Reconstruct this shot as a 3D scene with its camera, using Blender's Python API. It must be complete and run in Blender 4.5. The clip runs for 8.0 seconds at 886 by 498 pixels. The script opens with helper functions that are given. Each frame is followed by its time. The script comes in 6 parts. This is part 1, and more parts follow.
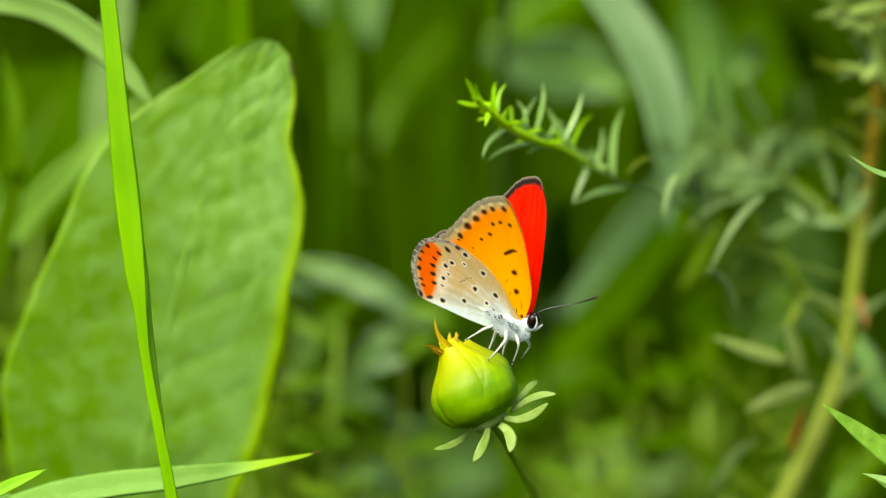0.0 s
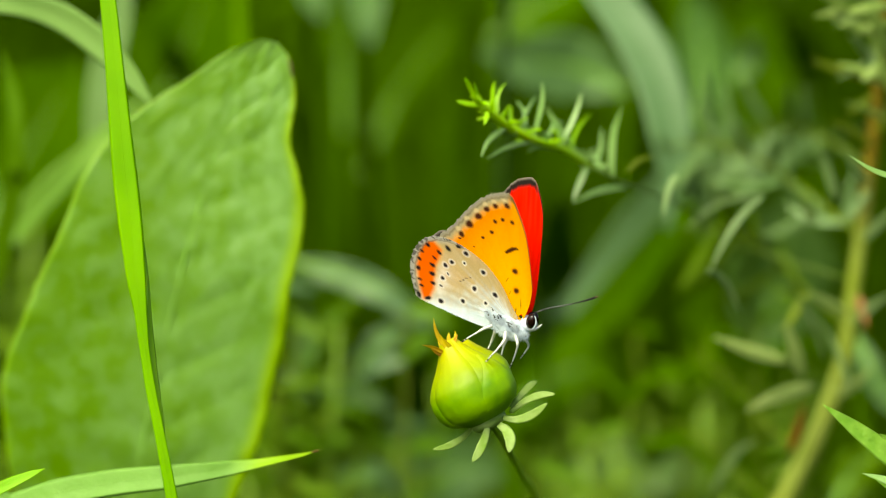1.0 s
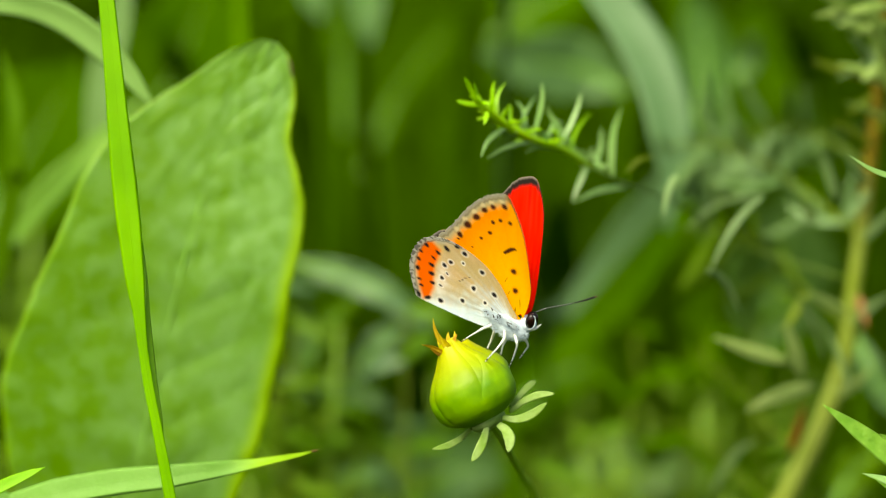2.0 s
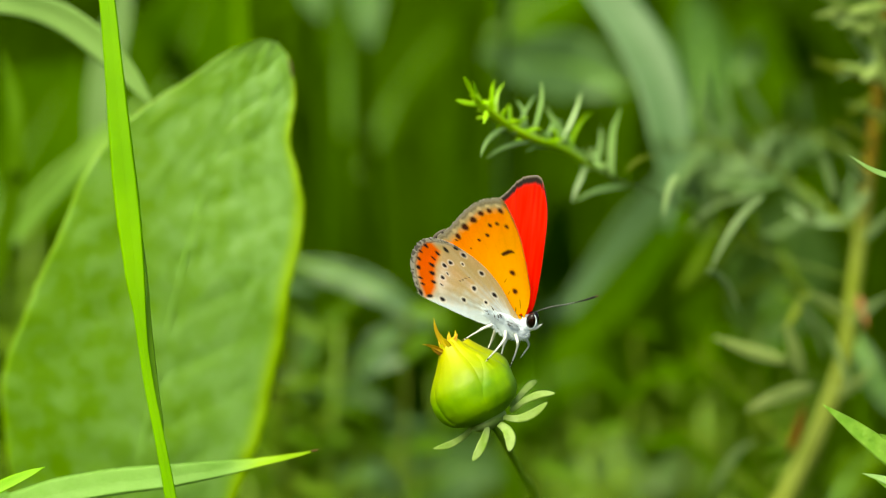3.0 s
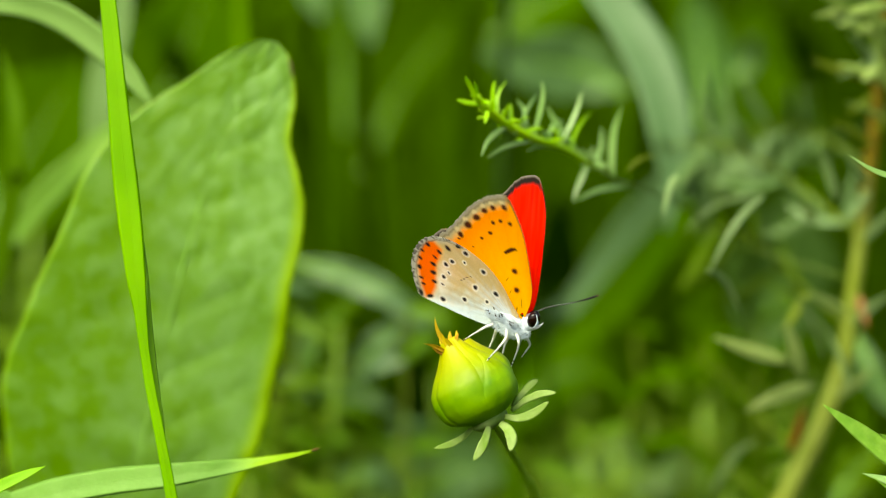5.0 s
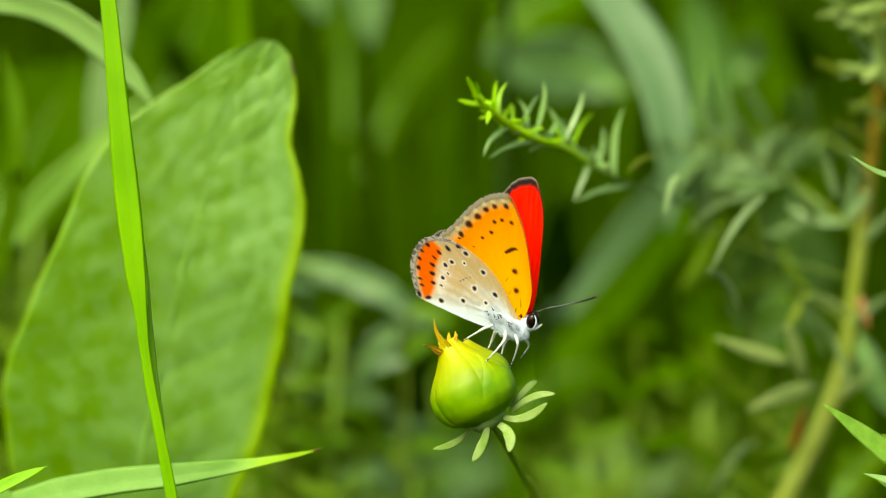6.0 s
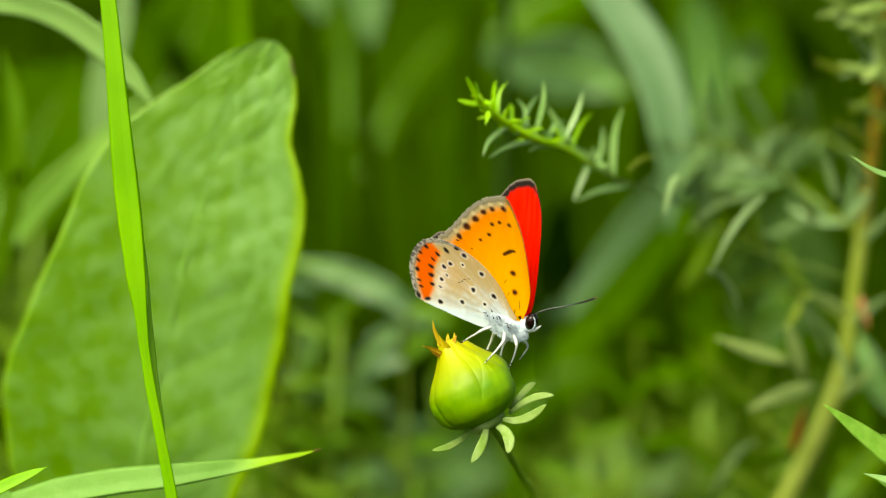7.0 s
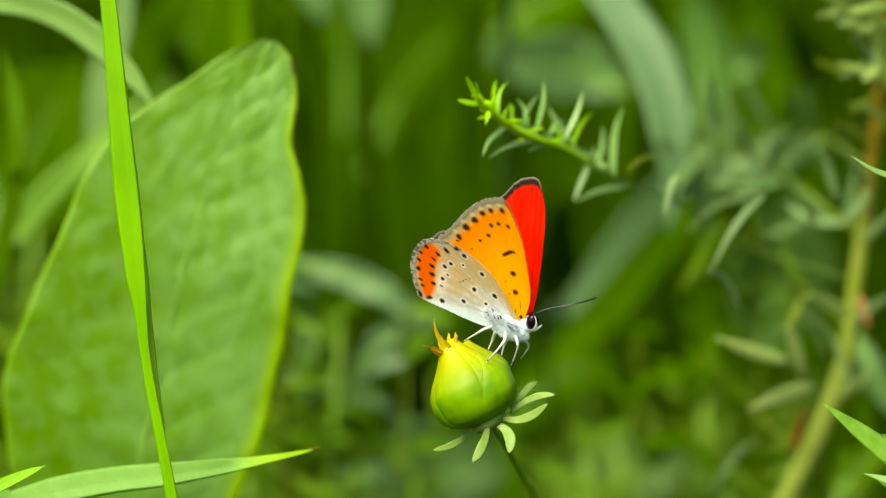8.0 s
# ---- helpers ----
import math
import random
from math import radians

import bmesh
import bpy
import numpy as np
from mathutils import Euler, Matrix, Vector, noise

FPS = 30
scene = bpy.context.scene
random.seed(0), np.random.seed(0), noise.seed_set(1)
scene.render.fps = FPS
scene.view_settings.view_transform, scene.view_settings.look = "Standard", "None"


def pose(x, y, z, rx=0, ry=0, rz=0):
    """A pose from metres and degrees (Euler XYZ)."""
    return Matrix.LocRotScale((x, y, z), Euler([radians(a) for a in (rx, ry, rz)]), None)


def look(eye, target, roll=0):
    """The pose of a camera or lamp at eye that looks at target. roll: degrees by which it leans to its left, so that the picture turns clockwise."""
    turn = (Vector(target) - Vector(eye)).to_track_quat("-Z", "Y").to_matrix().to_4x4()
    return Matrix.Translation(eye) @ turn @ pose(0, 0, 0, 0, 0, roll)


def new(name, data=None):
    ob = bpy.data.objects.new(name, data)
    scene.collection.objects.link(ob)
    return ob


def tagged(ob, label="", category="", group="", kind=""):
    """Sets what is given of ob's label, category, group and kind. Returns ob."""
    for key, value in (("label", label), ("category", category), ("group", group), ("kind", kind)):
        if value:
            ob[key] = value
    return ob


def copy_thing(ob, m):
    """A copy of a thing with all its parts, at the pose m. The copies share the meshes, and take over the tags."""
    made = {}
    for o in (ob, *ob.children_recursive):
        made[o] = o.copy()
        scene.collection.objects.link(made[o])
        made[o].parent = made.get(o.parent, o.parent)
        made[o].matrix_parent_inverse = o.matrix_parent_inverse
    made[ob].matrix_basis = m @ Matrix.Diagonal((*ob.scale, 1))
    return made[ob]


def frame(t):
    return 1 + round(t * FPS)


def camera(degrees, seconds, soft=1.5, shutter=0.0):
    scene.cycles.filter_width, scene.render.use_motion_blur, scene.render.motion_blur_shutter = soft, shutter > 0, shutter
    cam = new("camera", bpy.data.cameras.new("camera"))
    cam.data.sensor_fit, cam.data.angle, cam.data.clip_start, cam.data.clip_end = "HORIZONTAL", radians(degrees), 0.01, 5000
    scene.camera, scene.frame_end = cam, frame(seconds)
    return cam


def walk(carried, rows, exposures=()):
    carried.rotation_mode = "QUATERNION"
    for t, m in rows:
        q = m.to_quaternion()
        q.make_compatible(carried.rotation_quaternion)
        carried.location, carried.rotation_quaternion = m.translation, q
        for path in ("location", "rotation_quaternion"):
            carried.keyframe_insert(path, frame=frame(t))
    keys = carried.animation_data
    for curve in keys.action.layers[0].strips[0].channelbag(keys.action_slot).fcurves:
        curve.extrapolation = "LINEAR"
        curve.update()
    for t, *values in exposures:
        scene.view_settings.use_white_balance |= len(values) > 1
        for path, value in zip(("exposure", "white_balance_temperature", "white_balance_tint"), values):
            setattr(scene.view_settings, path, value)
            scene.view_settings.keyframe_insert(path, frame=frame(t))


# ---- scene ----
# Macro view of a copper butterfly on a flower bud in a meadow. Metres, z up.
EYE, AIM = (0.0, -0.381253, 0.453582), (0.0, 0.0, 0.400)
cam = camera(18, 8.0, soft=1.25)
cam.data.dof.use_dof = True
cam.data.dof.focus_distance = 0.383
cam.data.dof.aperture_fstop = 9.3
cam.data.dof.aperture_blades = 0
PATH = [(0.0, look(EYE, AIM)), (4.7, look(EYE, AIM)),
        (5.8, look(EYE, (-0.00016, 0.0, 0.400))), (8.0, look(EYE, (-0.00016, 0.0, 0.400)))]
walk(cam, PATH, exposures=[(0.0, 0.98, 7900, -5), (8.0, 0.98, 7900, -5)])

# ---- light: bright thin overcast, sun high behind the camera ----
SUN_ELEVATION, SUN_TURN = 52.0, 212.0
world = bpy.data.worlds.new("sky")
scene.world = world
world.use_nodes = True
wn = world.node_tree.nodes
sky = wn.new("ShaderNodeTexSky")
sky.sky_type = "NISHITA"
sky.sun_disc = False
sky.sun_elevation, sky.sun_rotation = radians(SUN_ELEVATION), radians(SUN_TURN)
sky.dust_density = 3.0
wn["Background"].inputs["Strength"].default_value = 0.11
world.node_tree.links.new(sky.outputs[0], wn["Background"].inputs[0])
sun = new("sun", bpy.data.lights.new("sun", "SUN"))
sun.data.energy, sun.data.angle, sun.data.color = 4.0, radians(40), (1.0, 0.96, 0.88)
sun.matrix_world = look((0, 0, 3), (-3 * math.sin(radians(SUN_TURN)) / math.tan(radians(SUN_ELEVATION)),
                                    -3 * math.cos(radians(SUN_TURN)) / math.tan(radians(SUN_ELEVATION)), 0))


# ---- materials ----
def nodes_of(name):
    m = bpy.data.materials.new(name)
    m.use_nodes = True
    nt = m.node_tree
    return m, nt.nodes, nt.links, nt.nodes["Principled BSDF"], nt.nodes["Material Output"]


def noise_node(n, l, coord, scale, detail=4.0, rough=0.55):
    t = n.new("ShaderNodeTexNoise")
    t.inputs["Scale"].default_value, t.inputs["Detail"].default_value = scale, detail
    t.inputs["Roughness"].default_value = rough
    l.new(coord, t.inputs["Vector"])
    return t.outputs["Fac"]


def noise_colour(n, l, coord, scale):
    t = n.new("ShaderNodeTexNoise")
    t.inputs["Scale"].default_value = scale
    l.new(coord, t.inputs["Vector"])
    return t.outputs["Color"]


def mixed(n, l, fac, a, b, blend="MIX"):
    m = n.new("ShaderNodeMix")
    m.data_type, m.blend_type = "RGBA", blend
    for value, slot in ((fac, 0), (a, 6), (b, 7)):
        if isinstance(value, (int, float)):
            m.inputs[slot].default_value = value
        elif isinstance(value, tuple):
            m.inputs[slot].default_value = (*value, 1.0)
        else:
            l.new(value, m.inputs[slot])
    return m.outputs[2]


def ramp(n, l, fac, lo, hi):
    r = n.new("ShaderNodeMapRange")
    r.inputs["From Min"].default_value, r.inputs["From Max"].default_value = lo, hi
    l.new(fac, r.inputs["Value"])
    return r.outputs["Result"]


def leaf_material(name, dark, light, glow, through_part=0.4, rough=0.45, gloss=0.5, patch=60.0, grain=900.0,
                  stripes=0.0, bump=0.25, fade=None, per_object=0.0, rim=None, rim_from=0.482, rim_middle=0.5, cells=None, sheen_mottle=None):
    """Plant tissue: mottled colour, fine grain, lengthwise stripes where wanted, and light that passes through it."""
    m, n, l, bsdf, out = nodes_of(name)
    tc = n.new("ShaderNodeTexCoord")
    if isinstance(patch, tuple):
        spread = n.new("ShaderNodeMapping")
        spread.inputs["Scale"].default_value = (*patch, 1.0)
        spread.inputs["Rotation"].default_value = (0.0, 0.0, 0.25)
        l.new(tc.outputs["UV"], spread.inputs[0])
        big = ramp(n, l, noise_node(n, l, spread.outputs[0], 1.0, 3.0), 0.34, 0.66)
    else:
        big = ramp(n, l, noise_node(n, l, tc.outputs["Object"], patch, 3.0), 0.32, 0.68)
    fine = noise_node(n, l, tc.outputs["Object"], grain, 5.0, 0.65)
    # Pale blotches stand in for sky sheen on a waxy leaf.
    if sheen_mottle:
        blot = n.new("ShaderNodeMapping")
        blot.inputs["Scale"].default_value = (*sheen_mottle, 1.0)
        blot.inputs["Rotation"].default_value = (0.0, 0.0, 0.5)
        l.new(tc.outputs["UV"], blot.inputs[0])
        big = mixed(n, l, 0.42, big, ramp(n, l, noise_node(n, l, blot.outputs[0], 1.0, 2.0, 0.6), 0.43, 0.57))
        # Paler towards one half: sheen painted into the base colour.
        side = n.new("ShaderNodeSeparateXYZ")
        l.new(tc.outputs["UV"], side.inputs[0])
        big = ramp(n, l, mixed(n, l, 0.34, big, ramp(n, l, side.outputs["X"], 0.12, 0.75)), 0.22, 0.84)
    col = mixed(n, l, big, dark, light)
    height = fine
    if stripes:
        sep = n.new("ShaderNodeSeparateXYZ")
        l.new(tc.outputs["UV"], sep.inputs[0])
        mul = n.new("ShaderNodeMath"); mul.operation = "MULTIPLY"; mul.inputs[1].default_value = stripes
        l.new(sep.outputs["X"], mul.inputs[0])
        sine = n.new("ShaderNodeMath"); sine.operation = "SINE"
        l.new(mul.outputs[0], sine.inputs[0])
        band = ramp(n, l, sine.outputs[0], -1.0, 1.0)
        col = mixed(n, l, band, col, mixed(n, l, 0.18, col, light))
        height = mixed(n, l, 0.22, fine, band)
    col = mixed(n, l, ramp(n, l, fine, 0.35, 0.75), mixed(n, l, 0.22, col, dark), col)
    if cells:
        net = n.new("ShaderNodeMapping")
        net.inputs["Scale"].default_value = (*cells, 1.0)
        l.new(tc.outputs["UV"], net.inputs[0])
        bend = mixed(n, l, 0.06, net.outputs[0], noise_colour(n, l, net.outputs[0], 1.3), "ADD")
        vor = n.new("ShaderNodeTexVoronoi")
        vor.feature = "DISTANCE_TO_EDGE"
        l.new(bend, vor.inputs["Vector"])
        swell = ramp(n, l, vor.outputs["Distance"], 0.0, 0.45)
        col = mixed(n, l, swell, mixed(n, l, 0.34, col, dark), col)
        height = mixed(n, l, 0.8, height, swell)
    if fade:
        sep2 = n.new("ShaderNodeSeparateXYZ")
        l.new(tc.outputs["UV"], sep2.inputs[0])
        col = mixed(n, l, ramp(n, l, sep2.outputs["Y"], fade[0], fade[1]), col, fade[2])
    if rim:
        sep3 = n.new("ShaderNodeSeparateXYZ")
        l.new(tc.outputs["UV"], sep3.inputs[0])
        far = n.new("ShaderNodeMath"); far.operation = "SUBTRACT"; far.inputs[1].default_value = rim_middle
        l.new(sep3.outputs["X"], far.inputs[0])
        size = n.new("ShaderNodeMath"); size.operation = "ABSOLUTE"
        l.new(far.outputs[0], size.inputs[0])
        col = mixed(n, l, ramp(n, l, size.outputs[0], rim_from, 0.498), col, rim)
    if per_object:
        info = n.new("ShaderNodeObjectInfo")
        hsv = n.new("ShaderNodeHueSaturation")
        l.new(col, hsv.inputs["Color"])
        v = n.new("ShaderNodeMapRange")
        v.inputs["To Min"].default_value, v.inputs["To Max"].default_value = 1 - per_object, 1 + per_object
        l.new(info.outputs["Random"], v.inputs["Value"])
        l.new(v.outputs["Result"], hsv.inputs["Value"])
        col = hsv.outputs[0]
    l.new(col, bsdf.inputs["Base Color"])
    bsdf.inputs["Roughness"].default_value = rough
    bsdf.inputs["Specular IOR Level"].default_value = gloss
    b = n.new("ShaderNodeBump")
    b.inputs["Strength"].default_value, b.inputs["Distance"].default_value = bump, 0.0003
    l.new(height, b.inputs["Height"])
    l.new(b.outputs[0], bsdf.inputs["Normal"])
    if through_part:
        tr = n.new("ShaderNodeBsdfTranslucent")
        l.new(mixed(n, l, 0.75, col, glow), tr.inputs["Color"])
        mx = n.new("ShaderNodeMixShader")
        mx.inputs[0].default_value = through_part
        l.new(bsdf.outputs[0], mx.inputs[1])
        l.new(tr.outputs[0], mx.inputs[2])
        l.new(mx.outputs[0], out.inputs["Surface"])
    return m


def plain_material(name, a, b, rough=0.6, gloss=0.4, scale=1500.0, bump=0.2, coat=0.0):
    m, n, l, bsdf, out = nodes_of(name)
    tc = n.new("ShaderNodeTexCoord")
    f = noise_node(n, l, tc.outputs["Object"], scale, 4.0)
    l.new(mixed(n, l, ramp(n, l, f, 0.35, 0.65), a, b), bsdf.inputs["Base Color"])
    bsdf.inputs["Roughness"].default_value = rough
    bsdf.inputs["Specular IOR Level"].default_value = gloss
    bsdf.inputs["Coat Weight"].default_value = coat
    bp = n.new("ShaderNodeBump")
    bp.inputs["Strength"].default_value, bp.inputs["Distance"].default_value = bump, 0.0001
    l.new(f, bp.inputs["Height"])
    l.new(bp.outputs[0], bsdf.inputs["Normal"])
    return m


def wing_material(name):
    """Scaled wing: pigment pattern held per vertex, broken up by the grain of the scales."""
    m, n, l, bsdf, out = nodes_of(name)
    tc = n.new("ShaderNodeTexCoord")
    at = n.new("ShaderNodeAttribute"); at.attribute_name = "pigment"
    grain = noise_node(n, l, tc.outputs["Object"], 5200.0, 2.0)
    stretch = n.new("ShaderNodeMapping")
    stretch.inputs["Scale"].default_value = (900.0, 900.0, 160.0)
    l.new(tc.outputs["Object"], stretch.inputs[0])
    streak = noise_node(n, l, stretch.outputs[0], 1.0, 3.0)
    shade = n.new("ShaderNodeHueSaturation")
    l.new(at.outputs["Color"], shade.inputs["Color"])
    v = ramp(n, l, mixed(n, l, 0.4, grain, streak), 0.25, 0.75)
    mr = n.new("ShaderNodeMapRange")
    mr.inputs["To Min"].default_value, mr.inputs["To Max"].default_value = 0.90, 1.12
    l.new(v, mr.inputs["Value"]); l.new(mr.outputs["Result"], shade.inputs["Value"])
    l.new(shade.outputs[0], bsdf.inputs["Base Color"])
    bsdf.inputs["Roughness"].default_value = 0.75
    bsdf.inputs["Specular IOR Level"].default_value = 0.12
    bp = n.new("ShaderNodeBump")
    bp.inputs["Strength"].default_value, bp.inputs["Distance"].default_value = 0.3, 0.00006
    l.new(grain, bp.inputs["Height"]); l.new(bp.outputs[0], bsdf.inputs["Normal"])
    tr = n.new("ShaderNodeBsdfTranslucent")
    l.new(shade.outputs[0], tr.inputs["Color"])
    mx = n.new("ShaderNodeMixShader"); mx.inputs[0].default_value = 0.42
    l.new(bsdf.outputs[0], mx.inputs[1]); l.new(tr.outputs[0], mx.inputs[2])
    l.new(mx.outputs[0], out.inputs["Surface"])
    return m


GRASS = leaf_material("fresh_grass", (0.172, 0.41, 0.003), (0.245, 0.525, 0.006), (0.35, 0.79, 0.01), 0.45, 0.45, 0.25,
                      stripes=90.0, bump=0.2)
GRASS_PALE = leaf_material("pale_grass", (0.155, 0.335, 0.045), (0.22, 0.43, 0.085), (0.32, 0.62, 0.05), 0.38, 0.5, 0.3,
                           stripes=9.0, patch=260.0, grain=1800.0, bump=0.5, fade=(0.74, 0.81, (0.25, 0.44, 0.007)))
ARCHED = leaf_material("arched_grass", (0.19, 0.345, 0.075), (0.25, 0.42, 0.12), (0.32, 0.58, 0.08), 0.36, 0.42, 0.35, stripes=60.0)
SLANTED = leaf_material("slanted_grass", (0.10, 0.24, 0.012), (0.20, 0.36, 0.065), (0.30, 0.56, 0.02), 0.36, 0.45, 0.3, stripes=12.0, patch=120.0)
# Grass colour dulled to paint the shade on the half turned away.
BLADE_SHADED = leaf_material("shaded_blade_half", (0.16, 0.34, 0.012), (0.21, 0.41, 0.025), (0.32, 0.62, 0.02), 0.42, 0.5, 0.3, stripes=30.0)
GRASS_BLUE = leaf_material("blue_green_grass", (0.11, 0.21, 0.045), (0.16, 0.28, 0.085), (0.25, 0.46, 0.03), 0.33, 0.42, 0.4,
                           stripes=90.0, per_object=0.15)
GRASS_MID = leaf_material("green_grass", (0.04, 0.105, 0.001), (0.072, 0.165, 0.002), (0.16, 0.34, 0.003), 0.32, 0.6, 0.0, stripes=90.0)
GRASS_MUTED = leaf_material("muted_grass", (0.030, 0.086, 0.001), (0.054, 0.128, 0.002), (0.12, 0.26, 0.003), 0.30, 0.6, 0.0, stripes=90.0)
REED = leaf_material("reed_blade", (0.070, 0.155, 0.036), (0.105, 0.205, 0.066), (0.17, 0.33, 0.04), 0.30, 0.5, 0.3, stripes=90.0)
REED_PALE = leaf_material("pale_reed_blade", (0.080, 0.165, 0.055), (0.120, 0.225, 0.092), (0.19, 0.36, 0.09), 0.32, 0.4, 0.5, patch=90.0, stripes=40.0)
HERB_COOL = leaf_material("cool_herb_leaf", (0.040, 0.100, 0.016), (0.060, 0.135, 0.028), (0.10, 0.21, 0.02), 0.32, 0.7, 0.05, patch=60.0)
HERB_PALE = leaf_material("pale_herb_leaf", (0.070, 0.155, 0.036), (0.105, 0.205, 0.064), (0.18, 0.36, 0.05), 0.34, 0.45, 0.4, patch=60.0)
HERB_YELLOW = leaf_material("yellow_green_herb", (0.085, 0.185, 0.002), (0.135, 0.265, 0.005), (0.24, 0.48, 0.006), 0.36, 0.5, 0.2, patch=60.0)
# Brighter copy of green_grass, with sunlight put into the colour.
HERB_LIT = leaf_material("lit_herb_green", (0.058, 0.145, 0.002), (0.095, 0.212, 0.004), (0.19, 0.40, 0.005), 0.36, 0.55, 0.1, patch=30.0)
BROAD = leaf_material("herb_leaf", (0.05, 0.115, 0.018), (0.09, 0.175, 0.035), (0.18, 0.36, 0.02), 0.34, 0.5, 0.3, patch=40.0)
# Greens lowered so the colour carries the deep shade among dense blades.
GRASS_DEEP = leaf_material("shaded_meadow_blades", (0.019, 0.048, 0.0008), (0.050, 0.118, 0.0015), (0.11, 0.24, 0.002), 0.28, 0.7, 0.0,
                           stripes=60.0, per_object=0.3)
# Sky sheen is in the pale tone, light through the margin in the rim.
DOCK = leaf_material("dock_leaf", (0.114, 0.262, 0.0004), (0.218, 0.404, 0.115), (0.31, 0.63, 0.012), 0.38, 0.46, 0.48,
                     patch=(5.0, 9.0), grain=520.0, bump=0.22, rim=(0.25, 0.43, 0.003), rim_from=0.450, rim_middle=0.470, cells=(17.0, 44.0), sheen_mottle=(12.0, 25.0))
RIB = leaf_material("leaf_rib", (0.15, 0.33, 0.03), (0.20, 0.39, 0.08), (0.4, 0.7, 0.05), 0.25, 0.45, 0.4)
BUD = leaf_material("bud_bract", (0.075, 0.21, 0.0012), (0.20, 0.385, 0.002), (0.45, 0.70, 0.004), 0.25, 0.5, 0.3,
                    patch=270.0, grain=1800.0, stripes=44.0, bump=0.25, fade=(0.40, 0.92, (0.41, 0.40, 0.002)), rim=(0.40, 0.50, 0.05), rim_from=0.486)
BRACT = leaf_material("outer_bract", (0.16, 0.29, 0.03), (0.36, 0.48, 0.17), (0.50, 0.70, 0.12), 0.3, 0.5, 0.3,
                      patch=480.0, grain=2200.0, bump=0.6, rim=(0.40, 0.50, 0.20))
STEM = leaf_material("green_stem", (0.13, 0.26, 0.01), (0.20, 0.36, 0.02), (0.3, 0.5, 0.02), 0.15, 0.5, 0.4)
FLOWER_STEM = leaf_material("flower_stem", (0.19, 0.34, 0.008), (0.25, 0.42, 0.016), (0.2, 0.4, 0.02), 0.15, 0.5, 0.3)
PETAL = leaf_material("withered_petal", (0.36, 0.17, 0.005), (0.58, 0.50, 0.008), (0.8, 0.6, 0.02), 0.3, 0.6, 0.3,
                      patch=500.0, grain=2500.0, bump=0.6)
NEEDLE = leaf_material("narrow_leaf", (0.19, 0.355, 0.085), (0.31, 0.49, 0.17), (0.38, 0.64, 0.11), 0.35, 0.38, 0.7,
                       patch=150.0, per_object=0.2)
NEEDLE_YOUNG = leaf_material("young_leaf", (0.25, 0.50, 0.008), (0.35, 0.62, 0.02), (0.45, 0.8, 0.02), 0.4, 0.42, 0.4,
                             patch=200.0, per_object=0.12)
NEEDLE_RED = leaf_material("reddened_leaf", (0.22, 0.075, 0.010), (0.28, 0.13, 0.015), (0.5, 0.2, 0.02), 0.3, 0.5, 0.4)
BROWN_STEM = leaf_material("yellowed_stem", (0.13, 0.175, 0.012), (0.23, 0.28, 0.07), (0.35, 0.4, 0.03), 0.1, 0.6, 0.15,
                           patch=40.0, fade=(0.74, 0.81, (0.125, 0.092, 0.003)))
# Duller copy of narrow_leaf for the leaves behind, shade mixed into its colour.
NEEDLE_BACK = leaf_material("shaded_narrow_leaf", (0.17, 0.275, 0.09), (0.26, 0.385, 0.16), (0.33, 0.50, 0.10), 0.33, 0.45, 0.45, patch=150.0, per_object=0.2)
NEEDLE_WARM = leaf_material("dull_narrow_leaf", (0.22, 0.315, 0.08), (0.34, 0.43, 0.14), (0.36, 0.52, 0.07), 0.33, 0.45, 0.45, patch=150.0, per_object=0.2)
NEEDLE_LIGHT = leaf_material("light_narrow_leaf", (0.24, 0.36, 0.07), (0.42, 0.54, 0.17), (0.44, 0.62, 0.09), 0.35, 0.42, 0.5, patch=150.0, per_object=0.25)
NEEDLE_YELLOW = leaf_material("yellow_green_leaf", (0.13, 0.215, 0.03), (0.22, 0.32, 0.075), (0.30, 0.46, 0.04), 0.33, 0.45, 0.4, patch=150.0, per_object=0.25)
NEEDLE_COOL = leaf_material("cool_narrow_leaf", (0.098, 0.19, 0.048), (0.155, 0.27, 0.085), (0.20, 0.36, 0.09), 0.33, 0.45, 0.4, patch=150.0, per_object=0.25)
NEEDLE_OLIVE = leaf_material("olive_leaf", (0.12, 0.18, 0.008), (0.19, 0.25, 0.02), (0.3, 0.4, 0.02), 0.3, 0.5, 0.3, patch=150.0)
SHOOT = leaf_material("shoot_leaf", (0.11, 0.28, 0.008), (0.24, 0.45, 0.05), (0.34, 0.60, 0.04), 0.34, 0.42, 0.45, patch=520.0, grain=2200.0, bump=0.7,
                      rim=(0.34, 0.52, 0.12))
TWIG_TIP = leaf_material("twig_stem", (0.05, 0.10, 0.004), (0.08, 0.14, 0.008), (0.2, 0.4, 0.01), 0.15, 0.5, 0.3, fade=(0.40, 0.60, (0.34, 0.60, 0.008)))
DARK_EDGE = leaf_material("dried_leaf_edge", (0.05, 0.04, 0.012), (0.10, 0.09, 0.03), (0.15, 0.14, 0.03), 0.15, 0.7, 0.1, patch=900.0)
TIP_BROWN = leaf_material("dried_tip", (0.12, 0.07, 0.02), (0.20, 0.13, 0.03), (0.3, 0.2, 0.03), 0.2, 0.6, 0.2, patch=900.0)
# Stem green darkened so that the colour itself carries the shade.
TWIG = leaf_material("shaded_twig", (0.06, 0.10, 0.004), (0.10, 0.15, 0.008), (0.2, 0.3, 0.01), 0.1, 0.6, 0.1)
